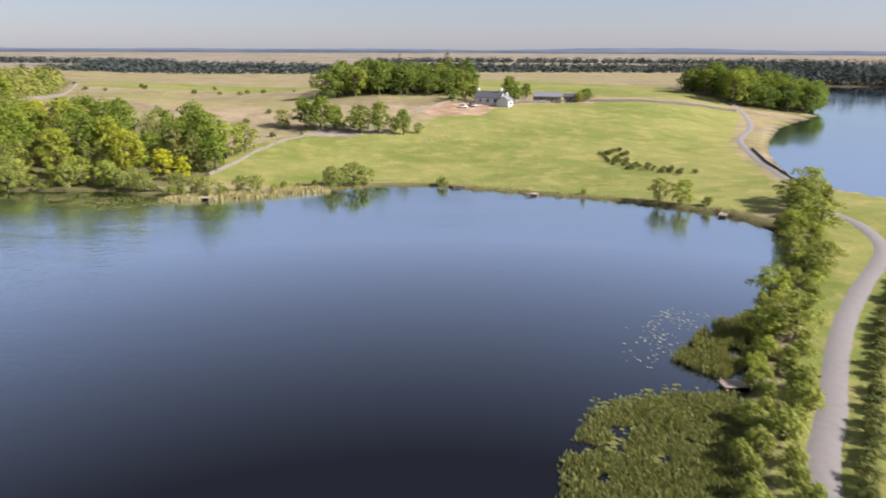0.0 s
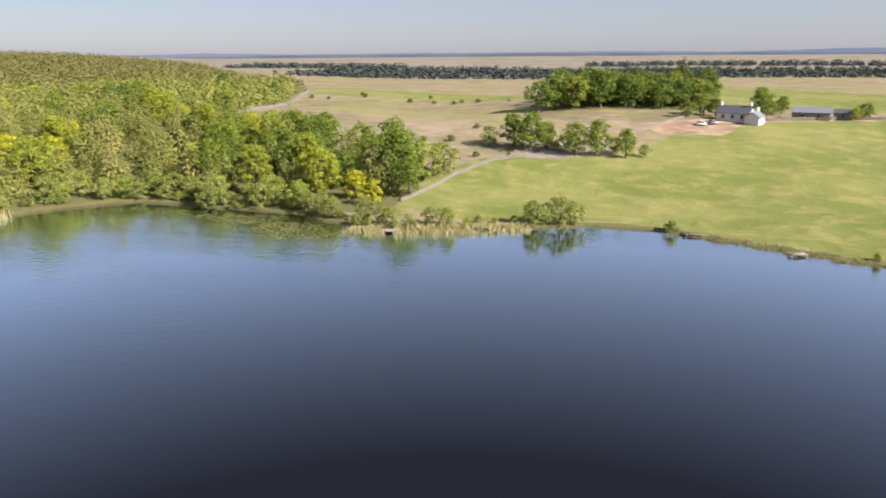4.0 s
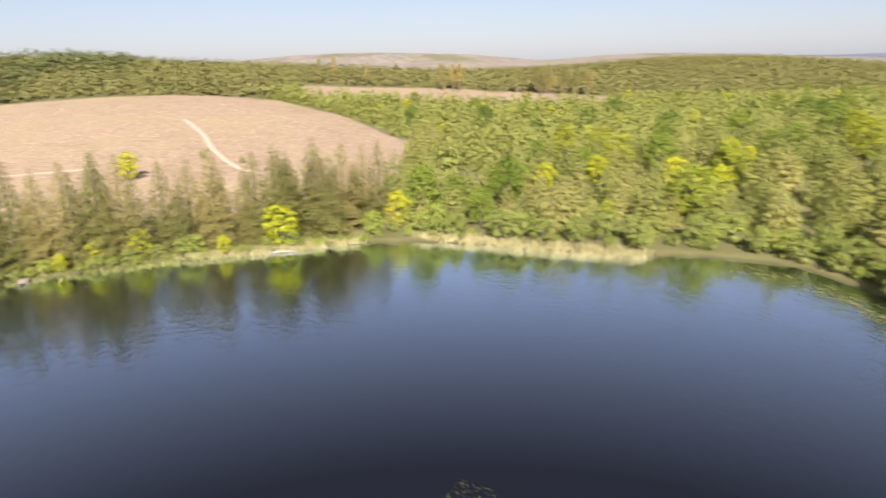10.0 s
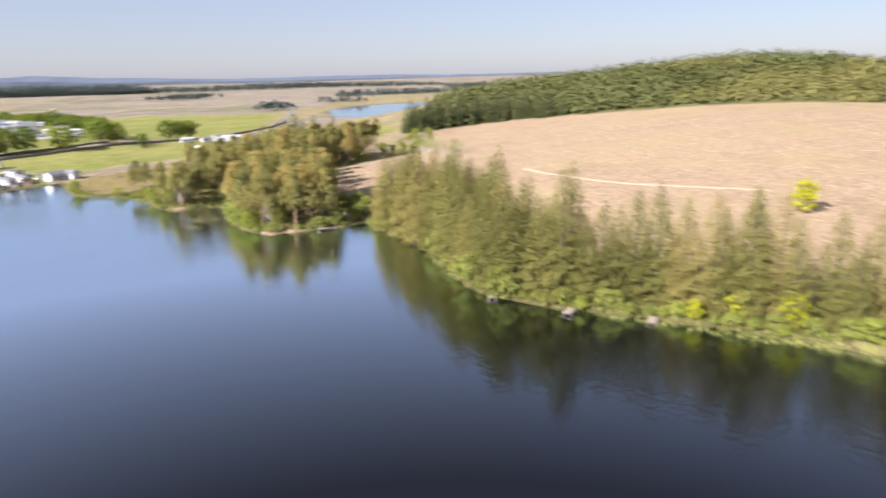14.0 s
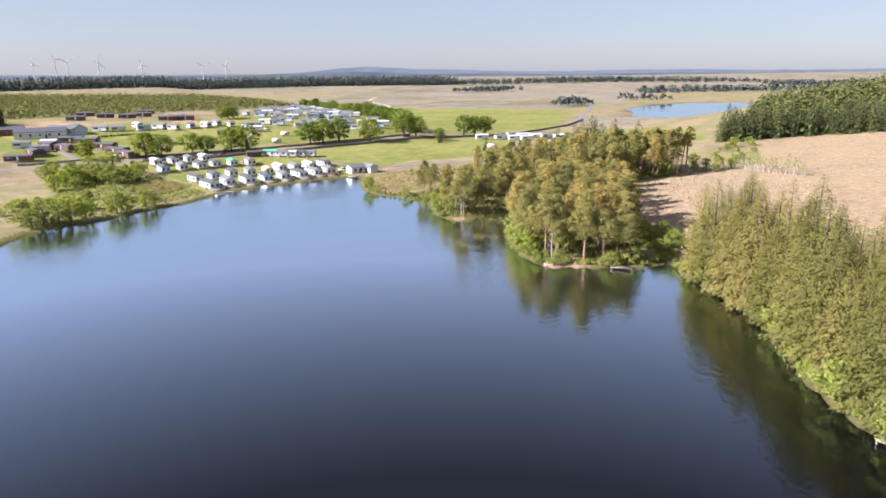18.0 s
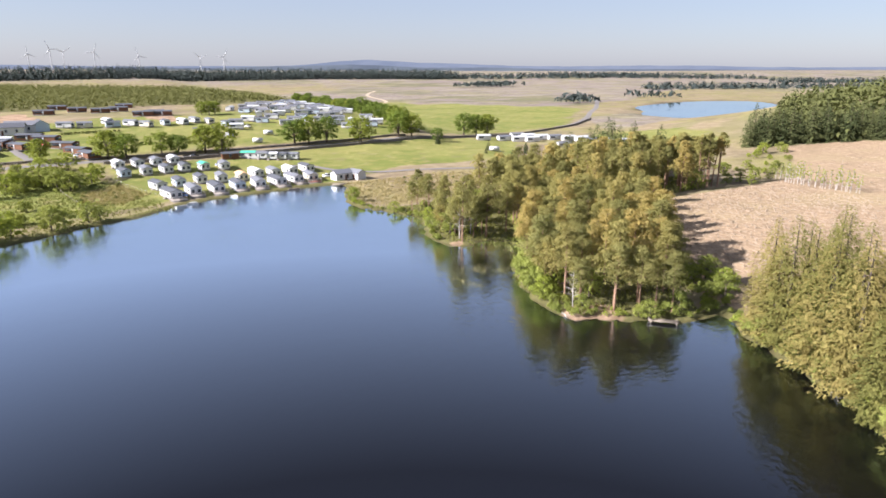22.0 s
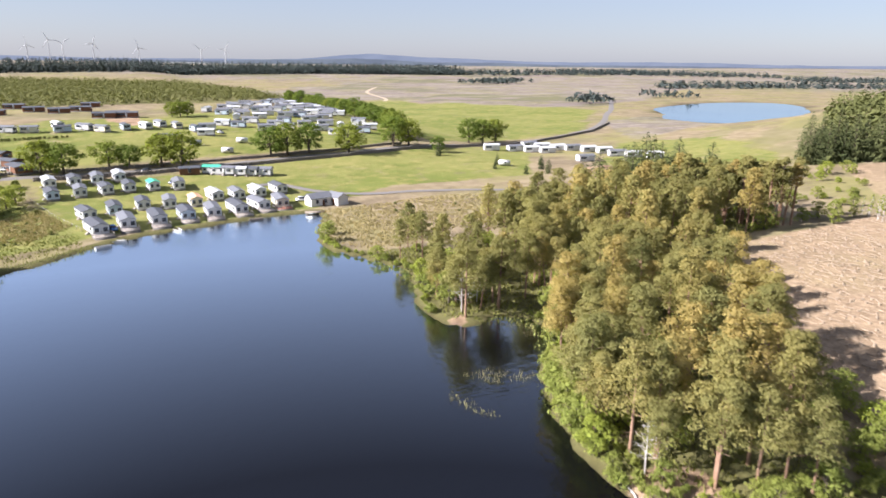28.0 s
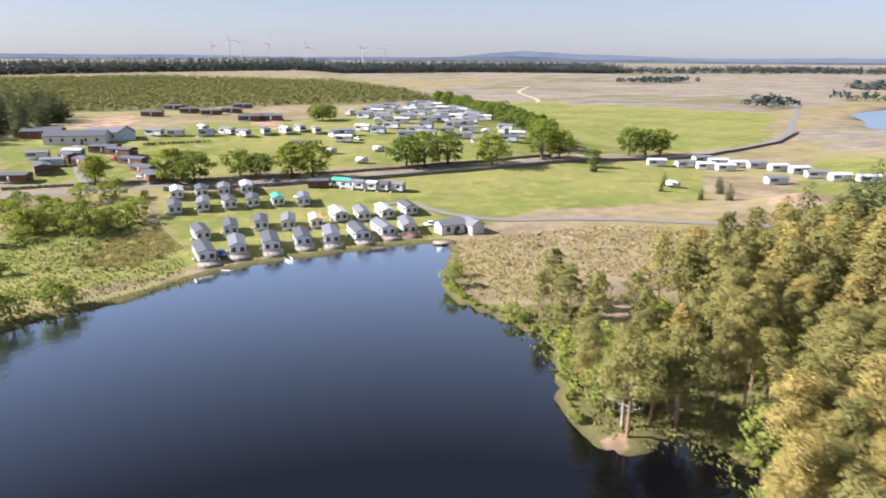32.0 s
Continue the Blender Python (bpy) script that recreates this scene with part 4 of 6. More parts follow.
for x, y, s in ((-76, -197, 1.3), (-79, -200, 1.5), (-72, -200, 1.6), (-83, -203, 1.1), (-92, -207, 1.35), (-95, -209, 1.1), (-101, -213, 1.15), (-104, -214, 0.8), (-69, -196, 1.2), (-66, -202, 1.6),
                (-97, -267, 1.3), (-93, -270, 1.5), (-88, -277, 1.4), (-84, -281, 1.3), (-100, -272, 1.1), (-81, -265, 0.9), (-104, -277, 1.2), (-106, -284, 1.2), (-78, -272, 1.3), (-74, -262, 1.2)):
    plant("willow", x, y, s * 0.85, None, 1.15)
for x, y in along(shore_line((-51, 148), (-118, 157), 2.0), 3.0, 0.35, 1.2):
    plant("willow" if rng.uniform() < 0.5 else "bush", x, y, rng.uniform(0.5, 1.0))
# dark wood beside the park and small woods on the moor
for x, y in scatter([(-30, -388), (-46, -410), (-52, -440), (-34, -520), (40, -520), (40, -380)], 13.0):
    plant("dark", x, y, rng.uniform(0.8, 1.15), None, 1.3)
for x, y, s in ((2, 338, 1.35), (-20, 322, 1.2), (9, 330, 1.1), (-36, 330, 1.05)):
    plant("dark", x, y, s)
# roadside trees and the avenue in the south
for x, y, s in ((-87, -325, 0.75), (-112, -322, 0.95), (-119, -321, 0.9), (-134, -327, 0.8), (-141, -326, 0.7), (-152, -322, 1.0), (-159, -320, 0.95), (-196, -331, 1.0), (-203, -330, 0.95), (-213, -332, 0.9),
                (-230, -328, 1.05), (-256, -338, 0.95), (-264, -338, 1.0), (-272, -323, 0.5), (-308, -356, 0.9), (-318, -358, 1.0), (-328, -361, 1.0)):
    plant("far_oak", x, y, s * 1.08, None, 1.25)
for x, y in along([(-270, -352), (-280, -420), (-290, -520), (-305, -640), (-312, -720)], 9.0, 0.2, 3.0):
    plant("far_oak", x, y, rng.uniform(0.75, 1.0), None, 1.15)
young = scatter(WOODS[5], 8.6)
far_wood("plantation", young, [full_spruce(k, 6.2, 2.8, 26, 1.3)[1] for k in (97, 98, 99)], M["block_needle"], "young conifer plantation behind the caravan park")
south = scatter([(-980, -1500), (-600, -1560), (-100, -1480), (200, -1400), (700, -1150), (760, -1250), (220, -1540), (-100, -1640), (-620, -1720), (-1000, -1620)], 11.0)
far_wood("dark_forest", south, [full_spruce(k, 24, 5.0, 40, 2.8)[1] for k in (99, 100, 102)], M["hazed_needle"], "dark conifer forest on the southern skyline", 0.75, 1.15)
north = scatter([(-500, 820), (-100, 900), (400, 950), (900, 800), (1200, 1100), (300, 1250), (-600, 1300)], 15.0)
far_wood("dark_forest", north, [full_spruce(k, 10, 5.5, 26, 2.6)[1] for k in (101, 102, 103)], M["hazed_needle"], "conifer belt on the northern horizon", 0.45, 1.2)
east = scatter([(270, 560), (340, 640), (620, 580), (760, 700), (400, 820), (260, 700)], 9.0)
far_wood("dark_forest", east, [full_spruce(k, 18, 4.5, 40, 2.2)[1] for k in (103, 104)], M["hazed_needle"], "dark conifers on the far shore of the second lake")

# ---- roads ----
strip("road", open_curve([(10, -40), (19, 18), (29, 43), (37.2, 56.5), (43, 66.2), (51.5, 78.8), (61, 91), (69, 100.5), (75.5, 110), (79, 122), (78.5, 134), (82, 148), (85.5, 160.5), (93.6, 198), (99.8, 220.5), (108, 243.5), (127, 278), (141, 320), (150, 380)]), 2.9, M["asphalt"], "narrow grey tarmac track along the east shore")
strip("road", open_curve([(60, -318), (-60, -316), (-102, -318), (-144, -318), (-190, -323), (-238, -330), (-298, -345), (-352, -360), (-416, -390), (-470, -435), (-532, -500), (-600, -570), (-760, -760), (-900, -1000)]), 5.5, M["asphalt"], "grey tarmac road past the caravan park")
strip("road", open_curve([(-176, -283), (-186, -283), (-196, -268), (-210, -258), (-241, -248), (-277, -228), (-300, -220)]), 3.2, M["asphalt"], "grey gravel track towards the felled hill", 0.32)
strip("road", open_curve([(-87, -316), (-82, -332), (-77, -348), (-71, -375), (-68, -395), (-64, -425)]), 3.6, M["asphalt"], "grey tarmac drive up to the park buildings", 0.25)
strip("track", open_curve([(-238, 62), (-250, 57), (-276, 51), (-305, 47), (-338, 39)]), 2.6, M["pale_brash"], "pale driven track up the felled hill", 0.03)
strip("track", open_curve([(-254, 18), (-251, -15), (-256, -40), (-268, -65)]), 1.8, M["pale_brash"], "pale driven track across the felled slope", 0.03)
strip("track", open_curve([(-424, -735), (-444, -781), (-473, -905), (-510, -990), (-553, -1067)]), 6.0, M["pale_brash"], "pale sandy track over the moor", 0.05)
moor = []
for patch in ([(-640, -612), (-590, -600), (-600, -640), (-680, -680)], [(-820, -1120), (-760, -1180), (-900, -1260), (-960, -1200)], 
              [(-760, -690), (-800, -640), (-830, -660), (-790, -720)]):
    moor += scatter(patch, 15.0)
far_wood("dark_forest", moor, [round_tree(k, 10, 6.0, 22) for k in (105, 106)], M["hazed_needle"], "small dark woods scattered over the moor")
bands = []
for patch in ([(-900, -1500), (-1600, -1450), (-1650, -1600), (-900, -1650)], [(-1700, -1100), (-2300, -600), (-2400, -750), (-1800, -1250)], [(-200, 1650), (900, 1500), (900, 1650), (-200, 1800)],
              [(300, -1700), (1200, -1300), (1300, -1450), (300, -1850)], [(-1010, -890), (-1230, -860), (-1560, -700), (-1660, -790), (-1250, -980), (-1080, -1000)], [(-1330, -1560), (-1560, -1440), (-1900, -1300), (-1950, -1400), (-1400, -1720)], [(-600, 1150), (-250, 1120), (-200, 1200), (-650, 1260)], [(-1100, 1500), (-600, 1450), (-600, 1600), (-1100, 1680)], [(-1200, -2000), (-400, -2200), (-400, -2330), (-1250, -2150)]):
    bands += scatter(patch, 24.0)
far_wood("dark_forest", bands, [full_spruce(k, 13, 9.0, 24, 4.0)[1] for k in (107, 108)], M["hazed_needle"], "far dark forest belts on the plain")


# far hills, range behind range, all round the horizon; haze painted as glow
def far_hills(reach, base, seed, rises, low, high, label):
    a = np.linspace(0, 2 * np.pi, 721)
    top = np.array([base + 0.26 * base * noise.noise((np.cos(t) * 6, np.sin(t) * 6, seed)) + 0.10 * base * noise.noise((np.cos(t) * 40, np.sin(t) * 40, seed + 1)) for t in a])
    for turn, wide, tall in rises:
        away = (np.degrees(a) - turn + 180) % 360 - 180
        top = top + tall * np.exp(-(away / wide) ** 2)
    c, s = np.cos(a), np.sin(a)
    v = np.vstack([np.c_[-100 + c * (reach - 60), -50 + s * (reach - 60), np.full(721, -5.0)], np.c_[-100 + c * reach, -50 + s * reach, top]])
    i = np.arange(720)
    n = Nodes("haze_glow_hills")
    # emission colour carries the haze that pales each range
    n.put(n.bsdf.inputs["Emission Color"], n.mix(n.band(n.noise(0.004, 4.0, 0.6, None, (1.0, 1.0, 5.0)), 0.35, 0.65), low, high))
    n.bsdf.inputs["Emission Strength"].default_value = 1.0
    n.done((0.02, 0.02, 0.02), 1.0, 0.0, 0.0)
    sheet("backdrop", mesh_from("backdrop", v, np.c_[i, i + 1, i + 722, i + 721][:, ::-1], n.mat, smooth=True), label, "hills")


far_hills(4480, 34, 1.0, ((-112, 4.2, 36), (-119, 5.0, 14), (-134, 9.0, 10), (70, 9.0, 10), (-75, 12.0, 9)), (0.08, 0.097, 0.13), (0.10, 0.117, 0.15), "far hills with blue-grey haze painted as glow")
far_hills(4050, 22, 5.0, ((-112, 5.0, 22), (-104, 3.0, 9), (-122, 4.0, 8), (100, 14.0, 5)), (0.048, 0.06, 0.078), (0.07, 0.085, 0.10), "wooded rise with blue-grey haze painted as glow")
far_hills(3720, 11, 9.0, ((-95, 8.0, 8), (-118, 3.0, 5)), (0.10, 0.11, 0.11), (0.16, 0.16, 0.145), "pale plain at the horizon, haze painted as glow")

# ---- buildings and caravans ----
M["van_white"] = plain("off_white_cladding", (0.45, 0.45, 0.445), (0.58, 0.58, 0.57), 1.5, 0.5)
M["van_cream"] = plain("cream_cladding", (0.50, 0.46, 0.36), (0.60, 0.56, 0.45), 1.5, 0.5)
M["van_blue"] = plain("pale_blue_grey_cladding", (0.36, 0.43, 0.50), (0.48, 0.55, 0.61), 1.5, 0.5)
M["brown_wood"] = plain("brown_stained_boards", (0.10, 0.045, 0.025), (0.20, 0.095, 0.05), 3.0, 0.8)
M["roof_grey"] = plain("grey_roof_sheet", (0.115, 0.12, 0.135), (0.19, 0.195, 0.21), 1.0, 0.6)
M["roof_dark"] = plain("dark_slate_roof", (0.055, 0.06, 0.072), (0.105, 0.11, 0.122), 1.2, 0.7)
M["roof_white"] = plain("white_roof_sheet", (0.40, 0.41, 0.42), (0.52, 0.53, 0.54), 1.0, 0.5)
M["roof_green"] = plain("green_roof_sheet", (0.05, 0.34, 0.22), (0.09, 0.46, 0.31), 1.0, 0.5)
M["roof_peach"] = plain("peach_roof_sheet", (0.62, 0.36, 0.20), (0.74, 0.46, 0.28), 1.0, 0.6)
M["skirt"] = plain("dark_base_panels", (0.12, 0.11, 0.10), (0.24, 0.22, 0.20), 2.0, 0.9)
M["decking"] = plain("grey_decking", (0.22, 0.19, 0.165), (0.38, 0.34, 0.30), 5.0, 0.85)
M["red_deck"] = plain("red_brown_decking", (0.20, 0.07, 0.045), (0.32, 0.13, 0.085), 5.0, 0.85)
M["glass"] = plain("dark_window_glass", (0.03, 0.035, 0.045), (0.06, 0.068, 0.08), 2.0, 0.08, 0.0, 0.0, 0.6)
M["render_wall"] = plain("white_harled_wall", (0.50, 0.49, 0.47), (0.62, 0.61, 0.59), 2.0, 0.9)
M["tyre"] = plain("black_rubber", (0.02, 0.02, 0.02), (0.04, 0.04, 0.04), 8.0, 0.9)
M["steel"] = plain("galvanised_steel", (0.42, 0.43, 0.44), (0.55, 0.56, 0.57), 3.0, 0.45, 0.7)
# white turbine paint, greyed in colour for the haze of distance
M["tower_haze_grey"] = plain("haze_greyed_white_steel", (0.42, 0.43, 0.44), (0.50, 0.51, 0.52), 0.2, 0.5)


def box(x, y, z, sx, sy, sz):
    """A box by its centre in plan, its foot and its sizes."""
    v = np.array([(a * sx / 2 + x, b * sy / 2 + y, c * sz + z) for c in (0, 1) for b in (-1, 1) for a in (-1, 1)], float)
    return v, np.array([(0, 2, 3, 1), (4, 5, 7, 6), (0, 1, 5, 4), (2, 6, 7, 3), (0, 4, 6, 2), (1, 3, 7, 5)])


def soft_box(x, y, z, sx, sy, sz, r=0.1, top=0.0):
    """A box with cut corners; top: how far its upper edge draws in."""
    bm = bmesh.new()
    bmesh.ops.create_cube(bm, size=1.0)
    for v in bm.verts:
        k = top if v.co.z > 0 else 0.0
        v.co = (x + v.co.x * (sx - 2 * k), y + v.co.y * (sy - 2 * k), z + (v.co.z + 0.5) * sz)
    bmesh.ops.bevel(bm, geom=bm.edges[:], offset=r, segments=2, affect="EDGES")
    return bm


def from_bm(name, bm, material, smooth=False):
    me = bpy.data.meshes.new(name)
    bm.to_mesh(me)
    bm.free()
    me.materials.append(material)
    if smooth:
        me.polygons.foreach_set("use_smooth", np.ones(len(me.polygons), bool))
    return me


def boxes(name, items, material):
    return mesh_from(name, *join([box(*i) for i in items]), material)


def gable_body(name, w, l, foot, eave, ridge, material):
    """Walls with a gable at both ends, along y."""
    h, k = w / 2, l / 2
    p = [(-h, foot), (h, foot), (h, eave), (0, ridge), (-h, eave)]
    v = [(x, -k, z) for x, z in p] + [(x, k, z) for x, z in p]
    f = [[0, 1, 2, 3, 4], [9, 8, 7, 6, 5]] + [[i, i + 5, (i + 1) % 5 + 5, (i + 1) % 5] for i in range(5)]
    return mesh_from(name, v, f, material)


def gable_roof(name, w, l, eave, ridge, material, over=0.22, thick=0.1):
    """Two thick slopes that overhang the walls."""
    h, k = w / 2 + over, l / 2 + over
    drop = (ridge - eave) / (w / 2) * over
    v = []
    for y in (-k, k):
        v += [(-h, y, eave - drop + 0.02), (0, y, ridge + 0.02), (h, y, eave - drop + 0.02), (h, y, eave - drop + thick + 0.02), (0, y, ridge + thick + 0.04), (-h, y, eave - drop + thick + 0.02)]
    f = [[0, 5, 4, 1], [1, 4, 3, 2], [6, 7, 10, 11], [7, 8, 9, 10], [5, 11, 10, 4], [4, 10, 9, 3], [0, 1, 7, 6], [1, 2, 8, 7], [0, 6, 11, 5], [2, 3, 9, 8]]
    return mesh_from(name, v, f, material)


def caravan(label, wall, roof, w=3.8, l=9.5, deck=None, group="static caravans", name="static_caravan", category="caravan", far=False):
    """A static caravan: base panels, walls, roof, windows, door and, for some, a railed deck in front (towards +y)."""
    root = thing(name, label, category, group)
    part("base_panel", boxes("base_panel", [(0, 0, -0.4, w - 0.16, l - 0.16, 0.95)], M["skirt"]), root, "dark panels under the floor")
    part("wall", gable_body("wall", w, l, 0.5, 2.65, 3.25, M[wall]), root)
    part("roof", gable_roof("roof", w, l, 2.65, 3.25, M[roof]), root)
    if far:
        for side in (-1, 1):
            part("window", boxes("window", [(side * (w / 2 + 0.02), -l * 0.22, 1.4, 0.08, l * 0.38, 0.85)], M["glass"]), root)
        part("window", boxes("window", [(0, l / 2 + 0.02, 1.2, w * 0.7, 0.08, 1.1)], M["glass"]), root)
        part("door", boxes("door", [(w / 2 + 0.02, 0, 0.55, 0.08, 0.8, 1.95)], M["roof_white"]), root)
        return root
    for side in (-1, 1):
        for y, width in ((-l * 0.33, 1.2), (-l * 0.02, 0.7), (l * 0.3, 1.7)):
            win = part("window", boxes("window", [(side * (w / 2 + 0.015), y, 1.35, 0.07, width, 0.95)], M["roof_white"]), root, "white window frame with dark glass")
            part("pane", boxes("pane", [(side * (w / 2 + 0.03), y, 1.42, 0.07, width - 0.14, 0.81)], M["glass"]), win)
    for x in (-w * 0.27, w * 0.27):
        win = part("window", boxes("window", [(x, l / 2 + 0.015, 1.05, w * 0.30, 0.07, 1.2)], M["roof_white"]), root, "white window frame with dark glass")
        part("pane", boxes("pane", [(x, l / 2 + 0.03, 1.12, w * 0.30 - 0.14, 0.07, 1.06)], M["glass"]), win)
    part("door", boxes("door", [(w / 2 + 0.02, l * 0.1, 0.55, 0.08, 0.8, 1.95)], M["roof_white"]), root)
    part("step", boxes("step", [(w / 2 + 0.5, l * 0.1, -0.2, 0.9, 1.0, 0.42), (w / 2 + 0.35, l * 0.1, 0.2, 0.55, 1.0, 0.2)], M["decking"]), root)
    if deck:
        y0, dw, dl = l / 2, w + 0.8, 3.4
        boards = [(0, y0 + 0.1 + (j + 0.5) * dl / 12, 0.38, dw, dl / 12 - 0.02, 0.08) for j in range(12)]
        frame_part = part("deck", boxes("deck", [(0, y0 + 0.1 + dl / 2, 0.24, dw - 0.1, dl - 0.1, 0.13)], M["timber"]), root, "boarded deck towards the water")
        for b in boards:
            part("board", boxes("board", [b], M[deck]), frame_part)
        for x in (-1, 1):
            part("skirting", boxes("skirting", [(x * (dw / 2 - 0.02), y0 + 0.1 + dl / 2, -1.1, 0.06, dl - 0.05, 1.4)], M["skirt"]), root, "dark boarded side under the deck")
        part("skirting", boxes("skirting", [(0, y0 + dl + 0.12, -1.1, dw, 0.06, 1.4)], M["skirt"]), root, "dark boarded front under the deck")
        for x in (-dw / 2 + 0.08, 0, dw / 2 - 0.08):
            for y in (y0 + 0.4, y0 + dl):
                part("post", boxes("post", [(x, y, -1.2, 0.12, 0.12, 2.5)], M["timber"]), root)
        part("rail", boxes("rail", [(0, y0 + dl, 1.2, dw, 0.08, 0.1), (0, y0 + dl, 0.8, dw, 0.05, 0.06), (-dw / 2 + 0.08, y0 + dl / 2, 1.2, 0.08, dl, 0.1), (dw / 2 - 0.08, y0 + dl / 2, 1.2, 0.08, dl, 0.1)], M["decking"]), root)
    return root


def stand(ob, x, y, turn=0.0, lift=0.0, scale=1.0):
    ob.matrix_basis = pose(x, y, gz(x, y) + lift, 0, 0, turn) @ Matrix.Diagonal((scale, scale, scale, 1))
    return ob


def again(ob, x, y, turn=0.0, lift=0.0, group=""):
    c = copy_thing(ob, pose(x, y, gz(x, y) + lift, 0, 0, turn))
    return tagged(c, group=group)


vans = [stand(caravan("white static caravan with grey roof and decked terrace", "van_white", "roof_grey", 3.8, 10.0, "decking", "lakeside caravans"), -134, -244.5, 4),
        stand(caravan("white static caravan with dark roof and decked terrace", "van_white", "roof_dark", 3.9, 10.5, "decking", "lakeside caravans"), -142, -246, 3),
        stand(caravan("cream static caravan with grey roof and red deck", "van_cream", "roof_grey", 3.8, 10.0, "red_deck", "lakeside caravans"), -179, -254, -4),
        stand(caravan("pale blue-grey caravan with dark roof and deck", "van_blue", "roof_dark", 3.8, 9.5, "decking", "lakeside caravans"), -150, -248.5, 2)]
again(vans[1], -126.5, -241, 12)
again(vans[0], -157.5, -249, -2)
again(vans[1], -165, -251, 5)
again(vans[0], -172, -253, 8)
row_white = stand(caravan("white static caravan with slate-grey roof on grass", "van_white", "roof_dark", 3.6, 8.5, None, "park caravans"), -140, -266, 2)
row_grey = stand(caravan("off-white static caravan with grey roof on grass", "van_white", "roof_grey", 3.6, 9.0, None, "park caravans"), -147.5, -265, -3)
row_peach = stand(caravan("cream caravan with peach roof and brown base", "van_cream", "roof_peach", 3.4, 7.5, None, "park caravans"), -155, -264.5, 1)
row_blue = stand(caravan("blue-grey static caravan with dark roof on grass", "van_blue", "roof_dark", 3.6, 8.5, None, "park caravans"), -132, -263, 4)
row_green = stand(caravan("white caravan with bright green roof on grass", "van_white", "roof_green", 3.4, 6.5, None, "park caravans"), -145.5, -290.5, 5)
row_bright = stand(caravan("white static caravan with white roof on grass", "van_white", "roof_white", 3.6, 9.0, None, "park caravans"), -162, -271, 6)
near_kinds = [row_white, row_grey, row_bright]
again(row_white, -124.5, -260, 14)
for x, y, k in ((-169, -271, 1), (-176, -272, 2), (-183.5, -273.5, 0)):
    again(near_kinds[k], x, y, rng.uniform(-2, 10))
again(row_blue, -115.5, -288, 8)
for x, y, k in ((-123.5, -289.5, 1), (-131, -290, 0), (-138, -291, 0), (-153.5, -290, 1), (-114.5, -305, 2), (-122, -305.5, 0), (-129, -306, 1), (-136, -307.5, 2)):
    again(near_kinds[k], x, y, rng.uniform(-3, 9))
again(row_green, -168, -308, 60)
for k, (x, y) in enumerate(((-171.5, -305.5), (-175.5, -303.5), (-179.5, -302), (-184, -300.5))):
    again(near_kinds[(k + 1) % 3], x, y, 58)
far_kinds = [stand(caravan("white static caravan with white roof in the upper park", "van_white", "roof_white", 3.4, 7.5, None, "upper park caravans", far=True), -178, -378, 70),
             stand(caravan("off-white static caravan with grey roof in the park", "van_white", "roof_grey", 3.4, 8.0, None, "upper park caravans", far=True), -97, -403, 60),
             stand(caravan("cream static caravan with grey roof in the park", "van_cream", "roof_grey", 3.4, 7.0, None, "upper park caravans", far=True), -106, -401, 80),
             stand(caravan("blue-grey caravan with dark roof in the park", "van_blue", "roof_dark", 3.4, 7.0, None, "upper park caravans", far=True), -119, -399, 95)]
# row on the bank in the south-west
for k, (x, y) in enumerate(((-304, -327), (-333, -336), (-334, -326), (-338, -318), (-344, -314), (-347, -305), (-350, -297), (-348, -286), (-351, -278), (-356, -270), (-316, -324), (-322, -318), (-327, -312), (-325, -281))):
    again(far_kinds[(0, 1, 0)[k % 3]], x, y, 78 + rng.uniform(-8, 8), 0.0, "caravans on the bank")
# the upper park
mid_row = [(-117, -411), (-128, -403), (-135, -397), (-145, -400), (-154, -401), (-161, -406), (-168, -400), (-175, -389)]
for k, (x, y) in enumerate(mid_row):
    again(far_kinds[k % 4], x, y, 25 + rng.uniform(-25, 25), 0.0, "upper park caravans")
upper = [(-178, -392), (-192, -440), (-192, -492), (-225, -520), (-258, -560), (-290, -560), (-276, -470), (-268, -405), (-258, -362), (-238, -366), (-216, -368), (-200, -385)]
for k, (x, y) in enumerate(scatter(upper, 14.2, 0.28)):
    again(far_kinds[(0, 1, 2, 1, 3, 1, 0)[k % 7]], x, y, 66 + rng.uniform(-14, 14) + (90 if k % 7 == 0 else 0), 0.0, "upper park caravans")
lodge = stand(caravan("dark brown timber lodge with grey roof", "brown_wood", "roof_dark", 5.5, 11.0, None, "timber lodges", "lodge", "cabin", True), -86, -484, 80)
for x, y, a in ((-93, -530, 80), (-104, -501, 95), (-117, -486, 88), (-128, -496, 80), (-138, -445, 84), (-145, -452, 95), (-134, -536, 85), (-149, -446, 80), (-72, -360, 30), (-89, -366, 60), (-96, -350, 55), (-101, -338, 40), (-105, -327, 20), (-82, -372, 70), (-66, -345, 20), (-160, -369, 80), (-79, -351, 35), (-60, -333, 80)):
    again(lodge, x, y, a)
again(far_kinds[0], -72, -366, 70)
again(far_kinds[1], -60, -364, 85)
again(far_kinds[1], -68, -352, 85)


